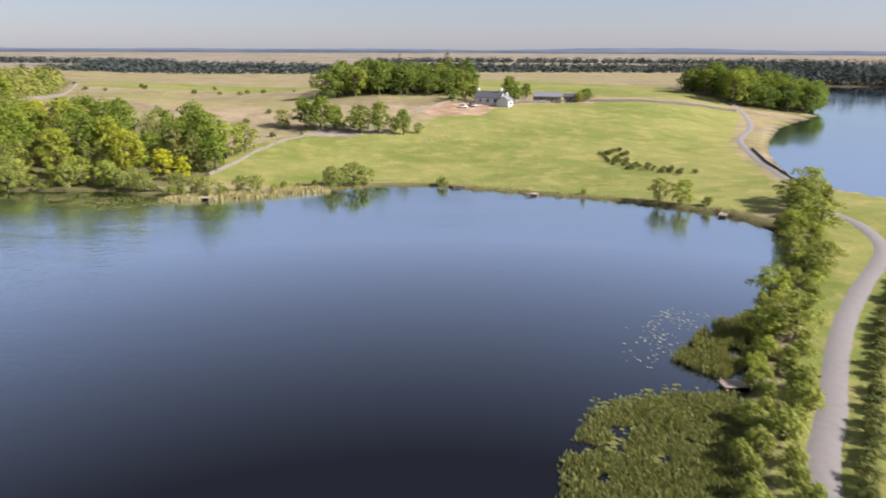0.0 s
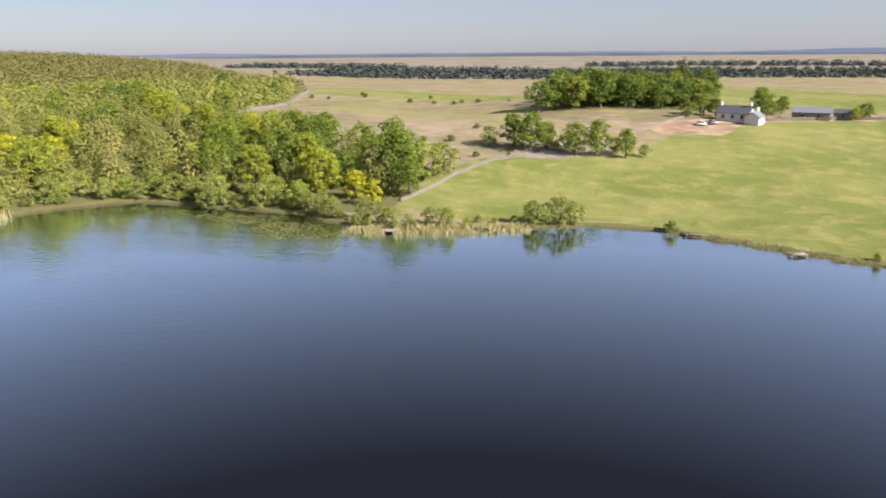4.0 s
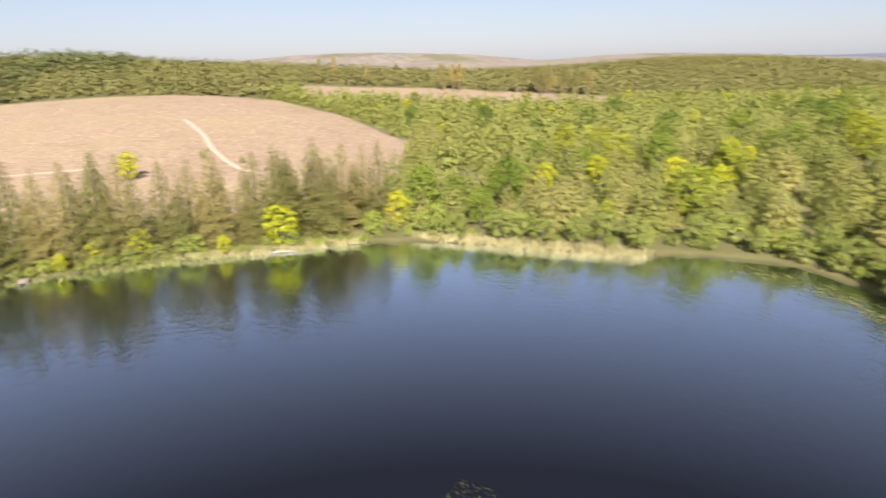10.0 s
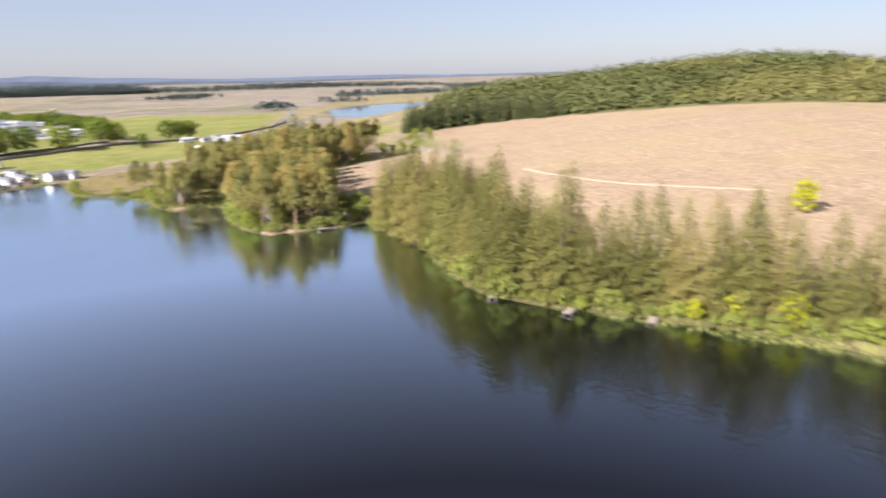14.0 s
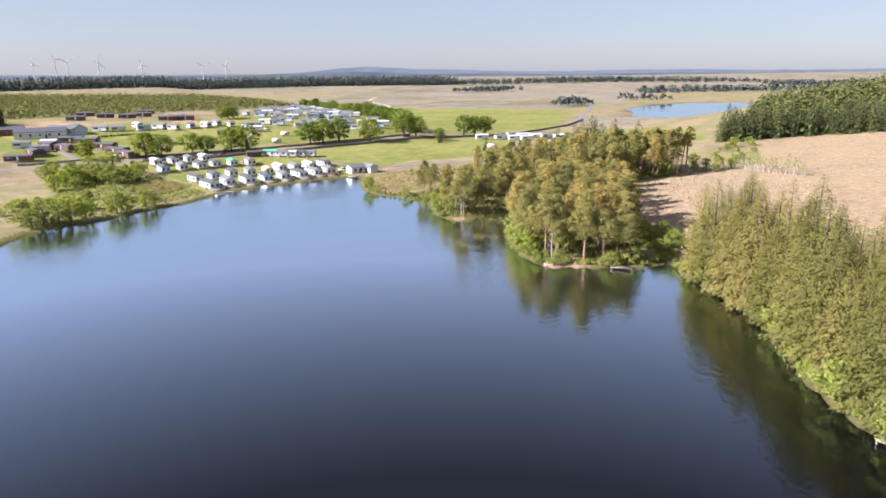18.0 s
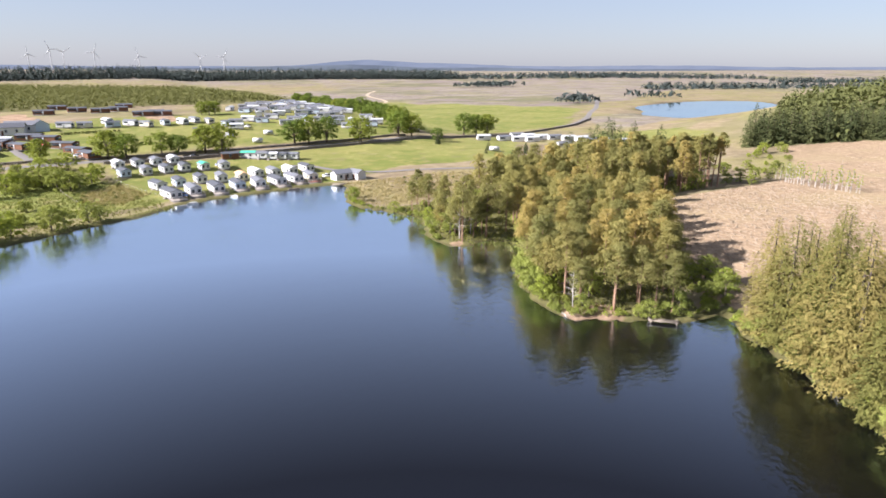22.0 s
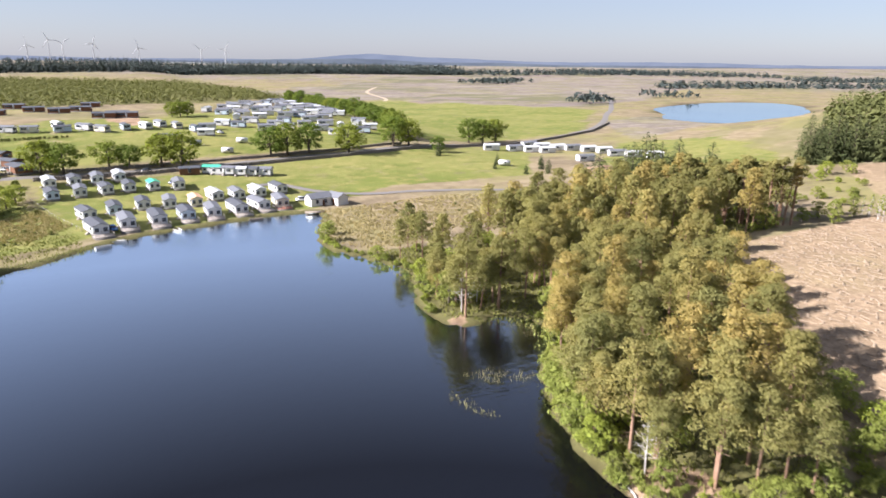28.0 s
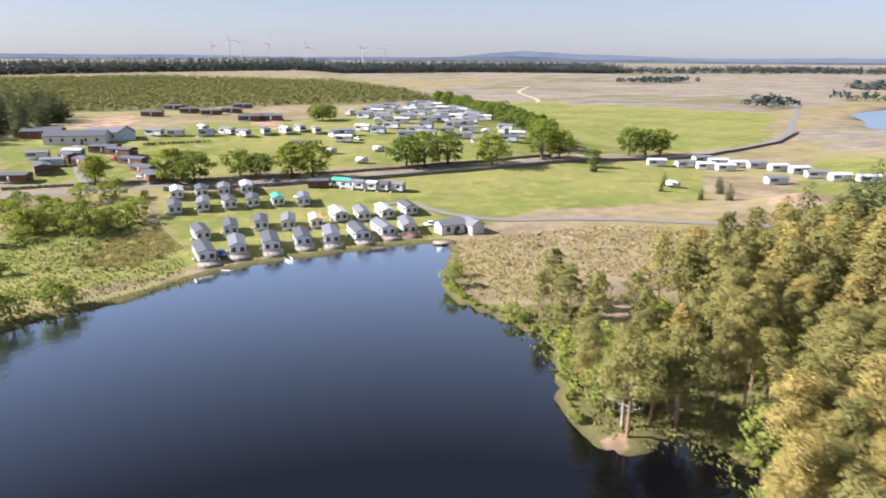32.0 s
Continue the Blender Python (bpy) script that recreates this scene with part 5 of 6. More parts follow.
def building(label, w, l, eave, ridge, wall, roof, x, y, turn, chimneys=1, windows=3, name="house", category="house"):
    """A house: walls, roof, chimneys, door and windows with frames and sills."""
    root = thing(name, label, category)
    part("wall", gable_body("wall", w, l, -0.6, eave, ridge, M[wall]), root)
    part("roof", gable_roof("roof", w, l, eave, ridge, M[roof], 0.3, 0.16), root)
    for k in range(chimneys):
        part("chimney", boxes("chimney", [(0, (l / 2 - 0.5) * (1 if k else -1), ridge - 0.6, 0.7, 0.9, 1.8), (0, (l / 2 - 0.5) * (1 if k else -1), ridge + 1.2, 0.85, 1.05, 0.12)], M[wall]), root)
    for side in (-1, 1):
        for k in range(windows):
            y0 = (k - (windows - 1) / 2) * l / (windows + 0.4)
            win = part("window", boxes("window", [(side * (w / 2 + 0.01), y0, eave * 0.35, 0.1, 1.1, 1.3)], M["roof_white"]), root, "white window frame")
            part("pane", boxes("pane", [(side * (w / 2 + 0.03), y0, eave * 0.35 + 0.08, 0.1, 0.95, 1.14)], M["glass"]), win)
            part("sill", boxes("sill", [(side * (w / 2 + 0.06), y0, eave * 0.35 - 0.1, 0.2, 1.25, 0.09)], M["stone"]), win)
    part("door", boxes("door", [(w / 2 + 0.02, l * 0.12, -0.1, 0.1, 0.95, 2.05)], M["brown_wood"]), root)
    root.matrix_basis = pose(x, y, gz(x, y), 0, 0, turn)
    return root


building("white harled farmhouse with slate roof", 5.6, 11.0, 2.9, 5.2, "render_wall", "roof_dark", 20, 290, 68, 2)
building("white farm wing with pale roof", 4.8, 6.5, 2.5, 4.2, "render_wall", "roof_grey", 26, 285, 158, 1, 2)
building("low stone byre with sheet roof", 5.0, 12.0, 2.6, 4.2, "stone", "roof_grey", 46, 301, 84, 0, 2, "barn", "barn")
building("small stone farm shed with dark roof", 4.0, 6.0, 2.3, 3.4, "stone", "roof_dark", 57, 303, 70, 0, 1, "barn", "barn")
building("long white park clubhouse with dark roof", 9.0, 24.0, 3.4, 5.2, "render_wall", "roof_dark", -68, -392, 85, 0, 5, "clubhouse", "building")
building("white reception building with grey roof", 8.0, 14.0, 3.2, 5.0, "render_wall", "roof_grey", -78, -398, 80, 0, 3, "clubhouse", "building")
building("blue-grey park shop with pale gable", 7.0, 9.0, 3.2, 5.4, "van_blue", "roof_dark", -86, -398, 10, 0, 2, "shop", "building")
building("dark shed beside the park office", 7.0, 16.0, 3.0, 4.4, "brown_wood", "roof_dark", -52, -405, 85, 0, 3, "shed", "shed")
building("white boathouse with grey roof at the lake corner", 4.6, 7.0, 2.6, 3.8, "render_wall", "roof_grey", -190, -249.5, 100, 0, 2, "boathouse", "building")
building("small white boathouse with hipped grey roof", 4.2, 6.0, 2.5, 3.6, "render_wall", "roof_grey", -196, -248.5, 20, 0, 1, "boathouse", "building")
building("low brown timber store beside the road", 3.4, 7.0, 2.3, 2.9, "brown_wood", "roof_dark", -160, -309, 85, 0, 1, "shed", "shed")


def car(label, colour, x, y, turn):
    root = thing("car", label, "car", "parked cars")
    paint = plain("car_paint", colour, tuple(c * 0.9 for c in colour), 6.0, 0.25, 0.0, 0.0, 0.6)
    part("body", from_bm("body", soft_box(0, 0, 0.3, 1.75, 4.2, 0.62, 0.14), paint, True), root)
    part("cabin", from_bm("cabin", soft_box(0, -0.2, 0.86, 1.6, 2.4, 0.6, 0.1, 0.16), M["glass"], True), root, "dark glazed cabin")
    part("roof", from_bm("roof", soft_box(0, -0.2, 1.43, 1.2, 1.9, 0.07, 0.03), paint, True), root)
    for sx in (-1, 1):
        for sy in (-1.3, 1.3):
            v, f = tube([(sx * 0.72, sy, 0.32), (sx * 0.9, sy, 0.32)], [0.32, 0.32], 10)
            wheel = part("wheel", mesh_from("wheel", np.vstack([v, [(sx * 0.9, sy, 0.32)]]), f.tolist() + [[10 + i, 10 + (i + 1) % 10, 20] for i in range(10)], M["tyre"]), root)
            part("rim", boxes("rim", [(sx * 0.9, sy, 0.2, 0.04, 0.26, 0.24)], M["steel"]), wheel)
    root.matrix_basis = pose(x, y, gz(x, y), 0, 0, turn)


for args in (("white hatchback parked beside the track", (0.7, 0.7, 0.7), -187, -257, 70), ("dark blue car parked by the caravans", (0.03, 0.06, 0.16), -153, -296, 80),
             ("black car on the park road", (0.02, 0.02, 0.025), -146, -316, 85), ("silver car by the lodges", (0.45, 0.46, 0.47), -101, -331, 60), ("red car by the lodges", (0.35, 0.03, 0.03), -88, -357, 40),
             ("blue car beside the lakeside caravan", (0.06, 0.16, 0.40), -130.5, -241, 10), ("white car in the upper park", (0.7, 0.7, 0.7), -185, -382, 20), ("silver car at the farm", (0.5, 0.5, 0.5), 12, 280, 50),
             ("white van in the farmyard", (0.72, 0.72, 0.72), 8, 276, 80)):
    car(*args)


def tourer(x, y, turn):
    """A small white touring caravan."""
    root = thing("touring_caravan", "small white touring caravan on grass", "caravan", "touring caravans")
    part("body", from_bm("body", soft_box(0, 0, 0.45, 2.2, 4.8, 2.05, 0.3), M["van_white"], True), root)
    for s in (-1, 1):
        part("window", boxes("window", [(s * 1.09, 0.6, 1.35, 0.06, 1.3, 0.6)], M["glass"]), root)
        v, f = tube([(s * 0.85, -0.2, 0.3), (s * 1.05, -0.2, 0.3)], [0.32, 0.32], 10)
        part("wheel", mesh_from("wheel", v, f, M["tyre"]), root)
    part("tow_bar", boxes("tow_bar", [(0, 3.0, 0.42, 0.12, 1.3, 0.1)], M["steel"]), root)
    root.matrix_basis = pose(x, y, gz(x, y), 0, 0, turn)


for x, y, a in ((-180, -340, 70), (-190, -358, 60), (-170, -357, 80), (-284, -285, 40)):
    tourer(x, y, a)


def turbine(x, y, hub, spin):
    """A wind turbine: tapered tower, nacelle, hub and three blades."""
    root = thing("wind_turbine", "white three-bladed wind turbine on the skyline", "wind turbine", "wind farm")
    part("tower", mesh_from("tower", *tube([(0, 0, -5), (0, 0, hub)], [2.4, 1.4], 10), M["tower_haze_grey"], smooth=True), root)
    part("nacelle", from_bm("nacelle", soft_box(0, 0, hub - 0.5, 3.2, 9, 3.2, 0.6), M["tower_haze_grey"]), root)
    part("hub", from_bm("hub", soft_box(0, 5.4, hub - 0.4, 2.6, 2.4, 2.8, 0.8), M["tower_haze_grey"], True), root)
    for k in range(3):
        a = radians(spin + 120 * k)
        d = np.array([np.sin(a), 0, np.cos(a)])
        base = np.array([0, 5.8, hub + 1])
        part("blade", mesh_from("blade", *tube([base, base + d * 8, base + d * 22, base + d * 40], [1.0, 1.7, 1.1, 0.15], 5), M["tower_haze_grey"], smooth=True), root)
    root.matrix_basis = pose(x, y, gz(x, y), 0, 0, 0)


for k, (x, y, h) in enumerate(((-56, -3281, 86), (-102, -3600, 78), (-216, -3279, 76), (-387, -3268, 68), (-636, -3235, 62), (-734, -3217, 66), (40, -3700, 70))):
    turbine(x, y, h, 25 + 37 * k)

# ---- walls, fences, jetties, water plants ----
def stone_wall(line, height, label, thick=0.55, gap=0.55):
    """A dry stone wall of uneven stones laid along a line."""
    verts, faces, n = [], [], 0
    p = np.array(line, float)
    seg = np.linalg.norm(np.diff(p, axis=0), axis=1)
    s = np.r_[0, np.cumsum(seg)]
    for d in np.arange(0, s[-1], gap):
        x, y = np.interp(d, s, p[:, 0]), np.interp(d, s, p[:, 1])
        k = min(int(np.searchsorted(s, d, "right")) - 1, len(seg) - 1)
        a = np.arctan2(p[k + 1, 1] - p[k, 1], p[k + 1, 0] - p[k, 0])
        z = gz(x, y)
        for c in range(3):
            v, f = box(rng.uniform(-0.1, 0.1), rng.uniform(-0.06, 0.06), c * height / 3 - (0.15 if c == 0 else 0.0), gap * rng.uniform(0.85, 1.2), thick * rng.uniform(0.75, 1.1) * (1 - 0.15 * c), height / 3 * rng.uniform(0.85, 1.15) + (0.15 if c == 0 else 0))
            v = v + rng.uniform(-0.05, 0.05, v.shape)
            verts.append(np.c_[v[:, 0] * np.cos(a) - v[:, 1] * np.sin(a) + x, v[:, 0] * np.sin(a) + v[:, 1] * np.cos(a) + y, v[:, 2] + z])
            faces.append(f + n)
            n += len(v)
    sheet("stone_wall", mesh_from("stone_wall", np.vstack(verts), np.vstack(faces), M["stone"]), label, "wall")


stone_wall([(-60, 170), (-57, 180), (-54, 194), (-48, 208), (-40, 217)], 0.8, "pale dry stone wall between wood and pasture", 0.4)
stone_wall([(-16, 256), (-10, 264), (0, 285), (6, 296)], 0.8, "pale dry stone wall up to the farmyard", 0.4)
stone_wall([(24, 290), (54, 301), (100, 309), (138, 318)], 1.1, "low stone wall across the pasture")
stone_wall([(-146, 224), (-150, 245), (-158, 275), (-178, 325), (-205, 385), (-215, 400)], 1.1, "pale field wall along the plantation edge", 0.7)
stone_wall([(84, 140), (87, 158), (93, 190), (101, 218)], 0.7, "grey stone wall beside the lakeside track", 0.45, 0.6)
stone_wall([(-110, -312.5), (-144, -312.5), (-190, -317), (-238, -324), (-298, -339), (-352, -353), (-416, -383), (-470, -428)], 1.3, "dark stone wall along the park road", 0.6, 1.0)
stone_wall([(-60, -322.5), (-102, -324), (-144, -324), (-190, -329), (-238, -336), (-262, -342)], 1.0, "low stone wall on the park side of the road", 0.6, 1.0)


def fence(line, label, gap=3.2):
    root = thing("fence", label, "fence", "post and wire fences")
    pts = along(line, gap, 0.05)
    for x, y in pts:
        part("post", boxes("post", [(x, y, gz(x, y) - 0.3, 0.12, 0.12, 1.5)], M["timber"]), root)
    for (x0, y0), (x1, y1) in zip(pts, pts[1:]):
        for h in (0.9,):
            part("wire", mesh_from("wire", *tube([(x0, y0, gz(x0, y0) + h), (x1, y1, gz(x1, y1) + h)], [0.02, 0.02], 3), M["steel"]), root)


fence([(-93, -270), (-97, -250), (-101, -229)], "grey post and wire fence down to the shore")
fence([(-106, -300), (-112, -278), (-118, -258), (-123, -243)], "grey post fence beside the caravan field")
fence([(30, 22), (41, 42), (50, 60), (60, 76), (70, 92)], "post and wire fence beside the track")


def platform(x, y, turn, length, width, label, name="jetty"):
    """A small timber fishing platform on posts, its boards laid across."""
    root = thing(name, label, "jetty", "fishing platforms")
    count = max(6, int(length / 0.3))
    board = boxes("board", [(0, 0, 0.42, width, length / count - 0.03, 0.06)], M["timber"])
    for k in range(count):
        b = part("board", board, root)
        b.location = (rng.uniform(-0.03, 0.03), (k + 0.5) * length / count - length / 2, 0)
    for sx in (-1, 1):
        part("beam", boxes("beam", [(sx * width * 0.4, 0, 0.27, 0.12, length, 0.14)], M["timber"]), root)
        for sy in (-1, 1):
            part("post", boxes("post", [(sx * width * 0.42, sy * length * 0.44, -1.6, 0.15, 0.15, 2.3)], M["timber"]), root)
    root.matrix_basis = pose(x, y, 0, 0, 0, turn)


for x, y, a, l, w, text in ((-163.5, -11, 100, 3.0, 1.6, "small pale timber fishing platform by the spruces"), (-163.6, 4.4, 95, 3.0, 1.6, "small pale timber fishing platform by the spruces"),
                            (-167.4, 18, 98, 3.0, 1.6, "small pale timber fishing platform by the bushes"), (-187.2, -81.0, -46, 1.6, 5.2, "long grey timber platform under the pines"),
                            (5, 163.0, 12, 2.0, 6.0, "grey timber platform on the north shore"), (21, 153.6, 20, 1.5, 3.0, "small platform on the north shore"),
                            (58, 134, 60, 1.6, 3.4, "small pale platform near the shore corner"), (31, 61, 95, 5.5, 1.6, "weathered timber jetty among reeds"),
                            (-55, 148, 10, 2.2, 5.0, "timber platform at the edge of the pasture"), (-186, -240.2, -10, 2.6, 6.0, "boathouse landing stage of grey boards")):
    platform(x, y, a, l, w, text)


def boat(x, y, turn, material, label):
    """A small open boat with pointed bow and two thwarts."""
    root = thing("boat", label, "boat", "moored boats")
    hull, k = [], 7
    for j in range(k):
        u = j / (k - 1)
        w = 0.75 * np.sqrt(max(0.0, 1 - u ** 3)) + 0.02
        hull += [(-w, u * 4 - 2, 0.45 + 0.12 * u), (-w * 0.7, u * 4 - 2, -0.1), (w * 0.7, u * 4 - 2, -0.1), (w, u * 4 - 2, 0.45 + 0.12 * u)]
    f = [[4 * j + i, 4 * j + i + 1, 4 * j + i + 5, 4 * j + i + 4] for j in range(k - 1) for i in range(3)] + [[0, 3, 2, 1]]
    part("hull", mesh_from("hull", hull, f, material), root)
    for y0 in (-0.9, 0.4):
        part("thwart", boxes("thwart", [(0, y0, 0.25, 1.25, 0.28, 0.05)], M["timber"]), root)
    root.matrix_basis = pose(x, y, 0.0, 0, 0, turn)


boat(-127.5, -225.5, 110, M["van_white"], "white rowing boat moored by the caravans")
boat(-131, -229.5, 70, M["van_white"], "small white boat at the shore")
boat(-146, -235.5, 20, M["van_white"], "small white boat beside a deck")
boat(-168, -239, 80, M["timber"], "brown wooden boat at the shore")

dead = bare_tree(5, 9.0)
for x, y, s in ((-184, -147, 0.95), (-189, -150, 0.6), (-177.5, -94, 0.8)):
    root = thing("dead_tree", "bleached dead tree with bare branches", "tree", "dead trees")
    part("trunk", mesh_from("trunk", *dead, M["dead_wood"]), root)
    root.matrix_basis = pose(x, y, gz(x, y), 0, 0, rng.uniform(0, 360)) @ Matrix.Scale(s, 4)


def log(x, y, turn, length):
    root = thing("log", "fallen bleached log lying at the water's edge", "log", "fallen logs")
    r = np.random.default_rng(int(length * 10))
    part("trunk", mesh_from("trunk", *join([tube([(-length / 2, 0, 0.15), (0, 0.1, 0.25), (length / 2, -0.1, 0.2)], [0.16, 0.14, 0.05], 7), limb(r, (0.3, 0, 0.2), (1.2, 0.9, 0.5), 0.05, 0.015), limb(r, (-0.6, 0, 0.2), (0.2, -0.9, 0.4), 0.05, 0.015)]), M["dead_wood"]), root)
    root.matrix_basis = pose(x, y, 0.05, 0, 0, turn)


for x, y, a, l in ((-170.6, 66, 80, 6.0), (-184, -42, 60, 3.5), (-187, -50, 50, 3.0), (-196, -133, 40, 4.0), (-174, -92, 70, 3.0)):
    log(x, y, a, l)


def reed_bed(name, polygon, count, tall, material, label, stuff="reeds", thin=1.0):
    """Standing blades in tufts over a stretch of shallow water."""
    p = np.array(polygon, float)
    lo, hi = p.min(0), p.max(0)
    x, y = rng.uniform(lo[0], hi[0], count * 3), rng.uniform(lo[1], hi[1], count * 3)
    clump = np.array([noise.noise((a * 0.35, b * 0.35, 9.0)) for a, b in zip(x, y)])
    ok = (line_distance(x, y, p, True) < -rng.exponential(0.9, len(x)) * min(1.0, 0.1 * float((hi - lo).min()))) & (clump > -0.30)
    x, y = x[ok][:count], y[ok][:count]
    n = len(x)
    a, w, h = rng.uniform(0, 6.283, n), thin * rng.uniform(0.05, 0.12, n), tall * rng.uniform(0.6, 1.3, n)
    lean = rng.normal(0, 0.22, (n, 2)) * h[:, None]
    z = np.maximum(np.array([gz(i, j) for i, j in zip(x, y)]), -0.1)
    v = np.stack([np.c_[x - w * np.cos(a), y - w * np.sin(a), z], np.c_[x + w * np.cos(a), y + w * np.sin(a), z],
                  np.c_[x + lean[:, 0] + w * 0.5 * np.cos(a), y + lean[:, 1] + w * 0.5 * np.sin(a), z + h], np.c_[x + lean[:, 0] - w * 0.5 * np.cos(a), y + lean[:, 1] - w * 0.5 * np.sin(a), z + h * 0.96]], 1)
    sheet(name, mesh_from(name, v.reshape(-1, 3), np.arange(4 * n).reshape(-1, 4), material), label, stuff, "stuff")


reed_bed("reeds", [(8, 40), (10, 49), (15, 58), (23, 60), (30, 60), (28, 52), (24, 44), (18, 38)], 19000, 0.42, M["green_reed"], "yellow-green reed bed along the east shore", thin=0.85)
reed_bed("reeds", [(25, 67), (33, 77), (42, 82), (40, 74), (34, 66), (29, 62)], 12000, 0.8, M["gorse"], "dark green reeds beside the jetty", thin=0.7)
reed_bed("reeds", [(-172, 92), (-157, 108), (-145, 121), (-138, 132), (-141, 138), (-150, 124), (-160, 113), (-170, 100)], 6500, 1.2, M["reed"], "pale dry reeds along the west shore")
reed_bed("reeds", [(-63, 144), (-52, 145), (-36, 151), (-26, 157), (-28, 160), (-38, 156), (-52, 151), (-62, 150)], 3500, 0.9, M["reed"], "straw-coloured reeds on the north shore")
reed_bed("reeds", [(-172, 44), (-170, 60), (-171, 84), (-174, 84), (-174, 60), (-174, 44)], 2500, 0.8, M["reed"], "pale reeds below the spruces")
reed_bed("reeds", [(-166, -120), (-169, -112), (-171, -113), (-168, -122)], 90, 0.6, M["reed"], "sparse dry reed stems standing in water", thin=0.35)
reed_bed("reeds", [(-171, -126), (-176, -126), (-182, -121), (-181, -119), (-174, -121)], 120, 0.7, M["reed"], "sparse dry reed stems standing in water", thin=0.35)
reed_bed("reeds", [(-187, -142), (-194, -137), (-196, -131), (-188, -133)], 140, 0.4, M["reed"], "sparse reed stems in the small bay", thin=0.35)
reed_bed("reeds", [(-60, -178), (-72, -192), (-100, -207), (-126, -224), (-126, -228), (-100, -211), (-70, -196), (-56, -180)], 5000, 0.7, M["green_reed"], "green sedge along the south shore")
reed_bed("reeds", [(64, 124), (58, 134), (33, 149), (2, 161.5), (-12, 163), (-26, 158), (-26, 161), (2, 164.5), (34, 152), (60, 137)], 5000, 0.5, M["green_reed"], "green sedge along the north bank")


def pads(polygon, count, size, label, even=False, material="lily"):
    """Floating lily pads, notched discs a finger above the water."""
    p = np.array(polygon, float)
    lo, hi = p.min(0), p.max(0)
    x, y = rng.uniform(lo[0], hi[0], count * 4), rng.uniform(lo[1], hi[1], count * 4)
    patch = np.array([noise.noise((a * 0.22, b * 0.22, 4.0)) for a, b in zip(x, y)])
    ok = (line_distance(x, y, p, True) < -rng.uniform(0, 7, len(x)) * (not even)) & inside(x, y, p) & ((patch > rng.uniform(-0.35, 0.25, len(x))) | even)
    verts, faces = [], []
    for i, (a, b) in enumerate(zip(x[ok][:count], y[ok][:count])):
        s, t = size * rng.uniform(0.5, 1.3), rng.uniform(0, 6.283)
        k = len(verts)
        verts += [(a, b, 0.03)] + [(a + s * np.cos(t + q * 0.82), b + s * np.sin(t + q * 0.82) * 0.9, 0.02 + 0.02 * rng.uniform()) for q in range(8)]
        faces += [[k, k + q + 1, k + q + 2] for q in range(7)]
    sheet("lily_pads", mesh_from("lily_pads", verts, np.array(faces), M[material]), label, "lily pads", "stuff")


pads([(-127, 141), (-117, 147), (-102, 146), (-90, 141), (-76, 134), (-62, 137), (-56, 144), (-66, 149), (-83, 155), (-99, 153), (-118, 154), (-130, 148)], 4200, 0.24, "olive lily pads over the north-west corner")
pads([(21, 63), (25, 64), (33, 72), (38, 81), (28, 84), (23, 78), (19, 68)], 330, 0.14, "scattered lily pads off the reeds, sky sheen painted pale", material="sheen_lily")
pads([(8, 40), (10, 50), (15, 59), (23, 62), (31, 62), (28, 52), (24, 44), (18, 38)], 1500, 0.24, "olive pads among the reeds")
pads([(-74, 74.5), (-76, 77.5), (-80, 78), (-83, 75.5), (-79.5, 72.5)], 240, 0.05, "small patch of weed floating on the lake", True)

# scrub on the land
for x, y in scatter([(42, 200), (56, 206), (54, 192), (60, 182), (68, 176), (62, 172), (50, 180), (46, 192)], 2.6, keep=0.55):
    plant("gorse", x, y, rng.uniform(0.5, 1.0))
for x, y in scatter([(-190, 340), (-100, 345), (-60, 360), (-120, 385), (-200, 372)], 7.0, 0.9, keep=0.15):
    plant("gorse", x, y, rng.uniform(0.7, 1.5))
for x, y in scatter([(-90, 212), (-50, 220), (-16, 236), (-30, 252), (-70, 252)], 6.0, 0.9, keep=0.25):
    plant("gorse", x, y, rng.uniform(0.7, 1.4))
for x, y in scatter([(-80, -270), (-100, -270), (-106, -310), (-80, -310), (-68, -290)], 6.0, keep=0.75):
    plant("willow" if rng.uniform() < 0.5 else "bush", x, y, rng.uniform(0.7, 1.2))
for x, y in scatter([(-62, -205), (-84, -215), (-90, -240), (-70, -250), (-50, -220)], 6.5, keep=0.4):
    plant("bush", x, y, rng.uniform(0.7, 1.4))
for x, y, s in ((-283, -289, 0.35), (-282, -266, 0.3), (-294, -272, 0.4), (-290, -262, 0.42), (-268, -315, 0.45), (-276, -280, 0.25), (-300, -281, 0.3)):
    plant("dark", x, y, s)
for x, y, s in ((-178, -206, 0.8), (-181, -212, 0.6), (-260, 48, 0.4), (-252, 60, 0.35), (-247, 27, 0.5), (-300, -150, 0.6), (-312, -152, 0.5), (-325, -160, 0.6), (-338, -168, 0.55)):
    plant("willow", x, y, s)
for x, y in scatter([(-288, -152), (-345, -162), (-390, -200), (-380, -212), (-330, -180), (-300, -172)], 8.0, keep=0.7):
    plant("willow" if rng.uniform() < 0.6 else "bush", x, y, rng.uniform(0.6, 1.0))


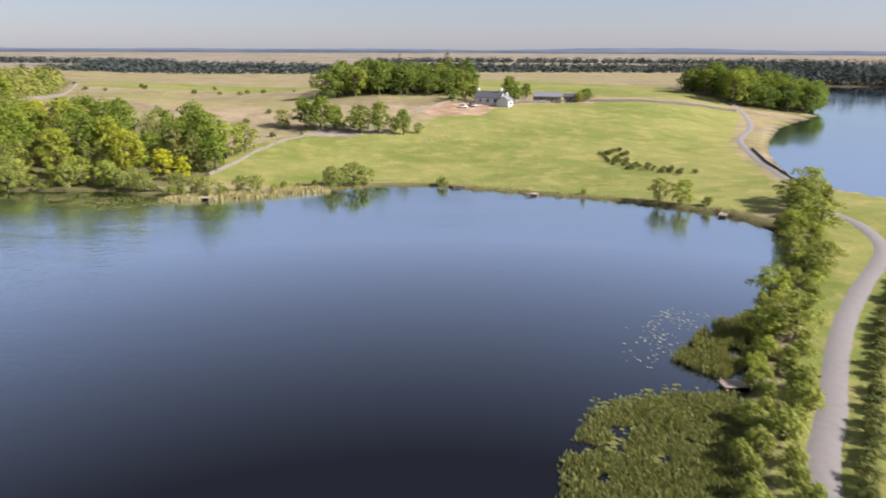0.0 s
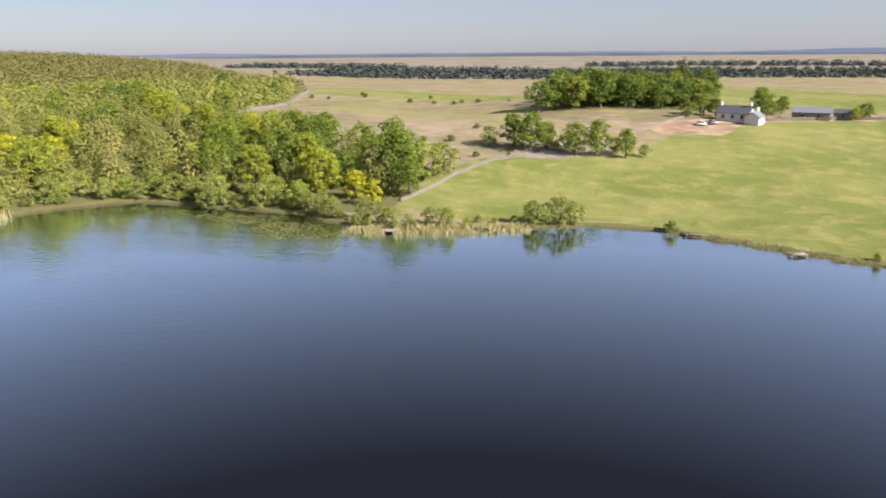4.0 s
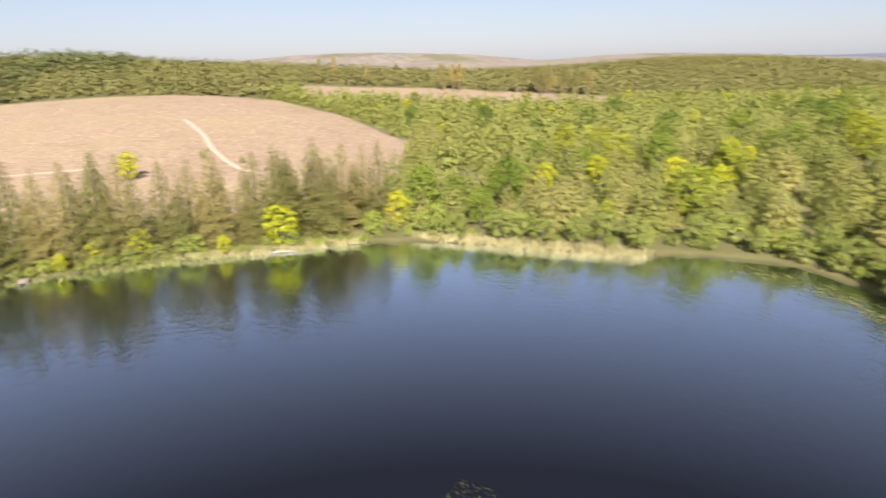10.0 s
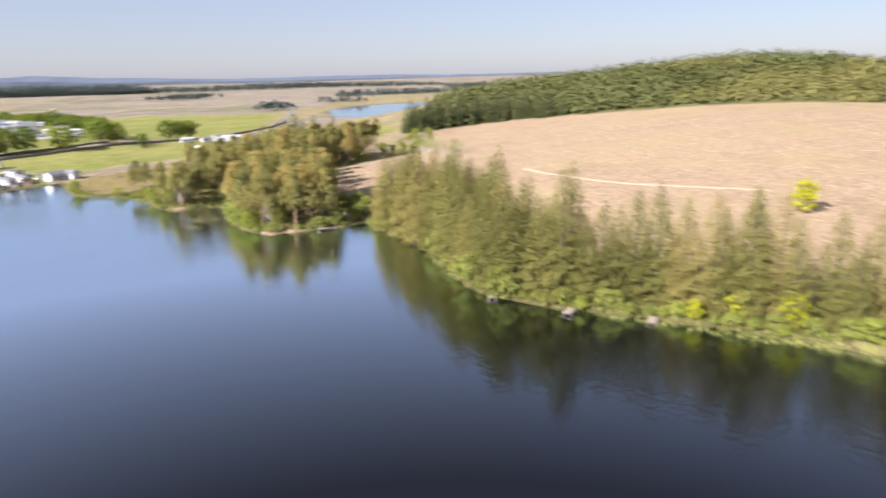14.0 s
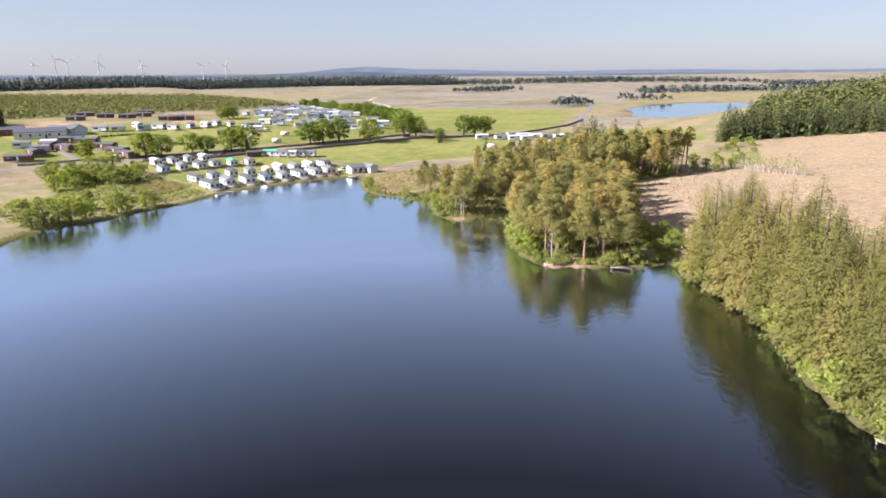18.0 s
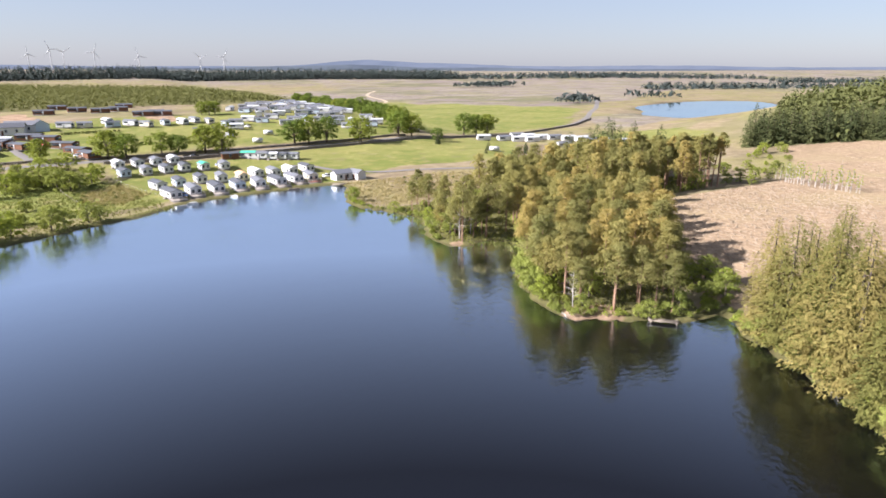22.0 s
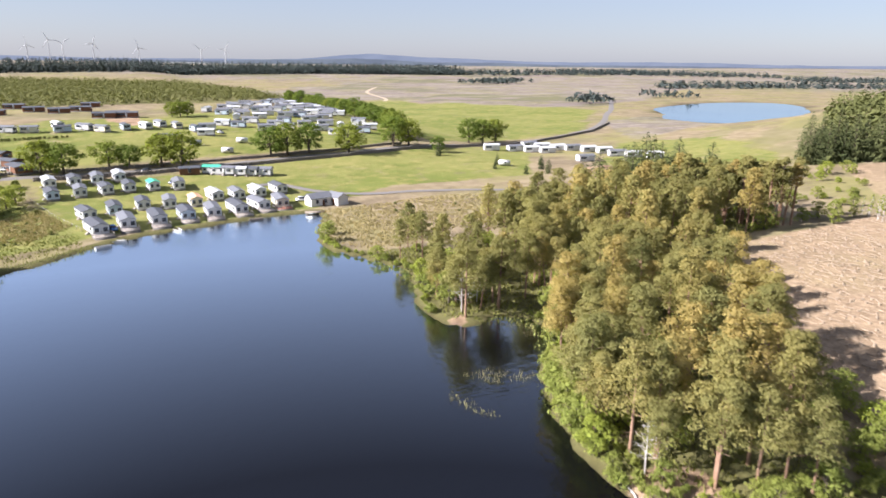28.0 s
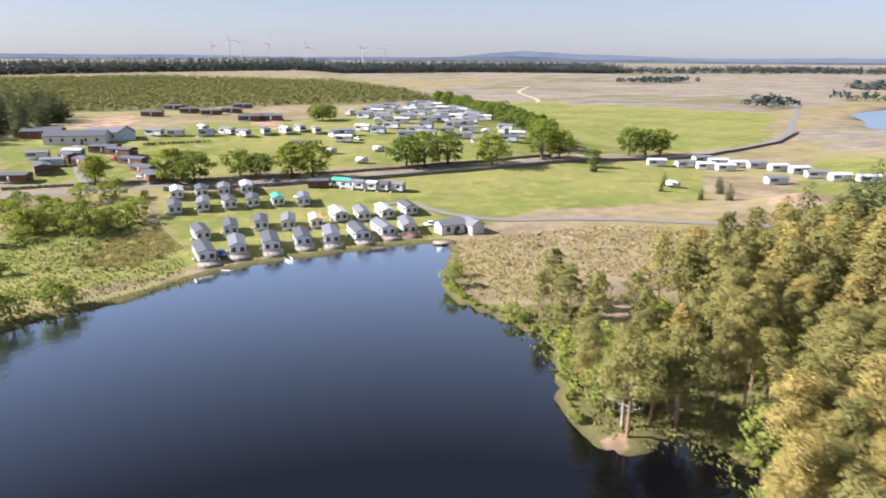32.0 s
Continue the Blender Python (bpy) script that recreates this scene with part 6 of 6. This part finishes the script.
def brash_piles(polygon, gap, keep, label):
    """Stumps and cut branches left on the felled slope."""
    xy = scatter(polygon, gap, keep=keep)
    pieces = []
    for x, y in xy:
        z, a, l = gz(x, y), rng.normal(0.3, 0.7), rng.uniform(0.8, 2.6)
        d = np.array([np.sin(a), np.cos(a), 0]) * l / 2
        c = np.array([x, y, z + 0.12])
        pieces.append(tube([c - d, c + d], [0.09, 0.04], 4))
        if rng.uniform() < 0.5:
            c = c + np.array([rng.uniform(-1, 1), rng.uniform(-1, 1), 0])
            pieces.append(tube([c - [0, 0, 0.3], c + [0, 0, 0.25]], [0.22, 0.19], 6))
    sheet("brash", mesh_from("brash", *join(pieces), M["cut_wood"]), label, "felled wood", "stuff")


brash_piles([(-215, -95), (-300, -150), (-385, -170), (-400, 60), (-300, 110), (-200, 90), (-186, 20), (-190, -20), (-215, -60)], 4.2, 0.6, "bleached stumps and brash on the felled slope")
brash_piles([(-206, -88), (-218, -108), (-232, -122), (-262, -148), (-298, -148), (-300, -110), (-260, -84), (-222, -70)], 1.9, 0.75, "pale cut branches on the felled corner")
for x, y in scatter([(-92, -225), (-112, -235), (-120, -250), (-114, -270), (-106, -284), (-96, -262)], 3.2, 0.8, keep=0.22):
    plant("gorse", x, y, rng.uniform(0.3, 0.8))
for x, y in scatter([(-186, -206), (-196, -245), (-230, -240), (-262, -226), (-240, -210), (-210, -202)], 6.0, 0.9, keep=0.35):
    plant("gorse", x, y, rng.uniform(0.25, 0.6))

# undergrowth and rough grass
M["fern"] = foliage("ferns_and_bilberry", (0.10, 0.125, 0.03), (0.24, 0.235, 0.07), 0.25)
M["tussock"] = foliage("dry_tussocks", (0.26, 0.21, 0.105), (0.43, 0.355, 0.185), 0.25)
reed_bed("undergrowth", WOODS[0], 16000, 0.45, M["fern"], "low ferns and bilberry under the pines", "undergrowth", 2.2)
reed_bed("undergrowth", [(-164, -14), (-164, 4), (-169, 44), (-171, 84), (-182, 84), (-180, 20), (-186, -30), (-200, -62), (-196, -72), (-185, -46), (-172, -30)], 9000, 0.5, M["fern"], "low green growth at the foot of the spruces", "undergrowth", 2.2)
reed_bed("rough_grass", [(-178, -206), (-188, -242), (-232, -244), (-270, -226), (-240, -212), (-205, -196), (-186, -190)], 10000, 0.36, M["tussock"], "dry straw tussocks on the headland", "grass", 2.0)
reed_bed("rough_grass", [(-70, -196), (-100, -210), (-124, -228), (-120, -252), (-110, -282), (-96, -300), (-80, -296), (-72, -240)], 6500, 0.35, M["fern"], "rough green sedge and rushes by the fence", "grass", 2.0)
reed_bed("rough_grass", [(-112, -236), (-121, -250), (-113, -274), (-100, -262), (-98, -240)], 5000, 0.35, M["tussock"], "patches of dry brown grass by the fence", "grass", 2.0)
for x, y in along([(22, 18), (32, 42.5), (40.3, 55), (46.5, 64.5), (55, 77), (64, 88.5), (72, 98)], 1.5, 0.3, 0.35):
    plant("gorse", x, y, rng.uniform(0.55, 0.95))
for x, y in along([(-94, -382.5), (-108, -384.5), (-121, -386)], 1.6, 0.25, 0.2):
    plant("gorse", x, y, rng.uniform(0.6, 0.9))
for x, y, k in ((-175, -439, 0.75), (-179, -443, 0.7), (-171, -441, 0.6)):
    plant("far_oak", x, y, k, None, 1.2)
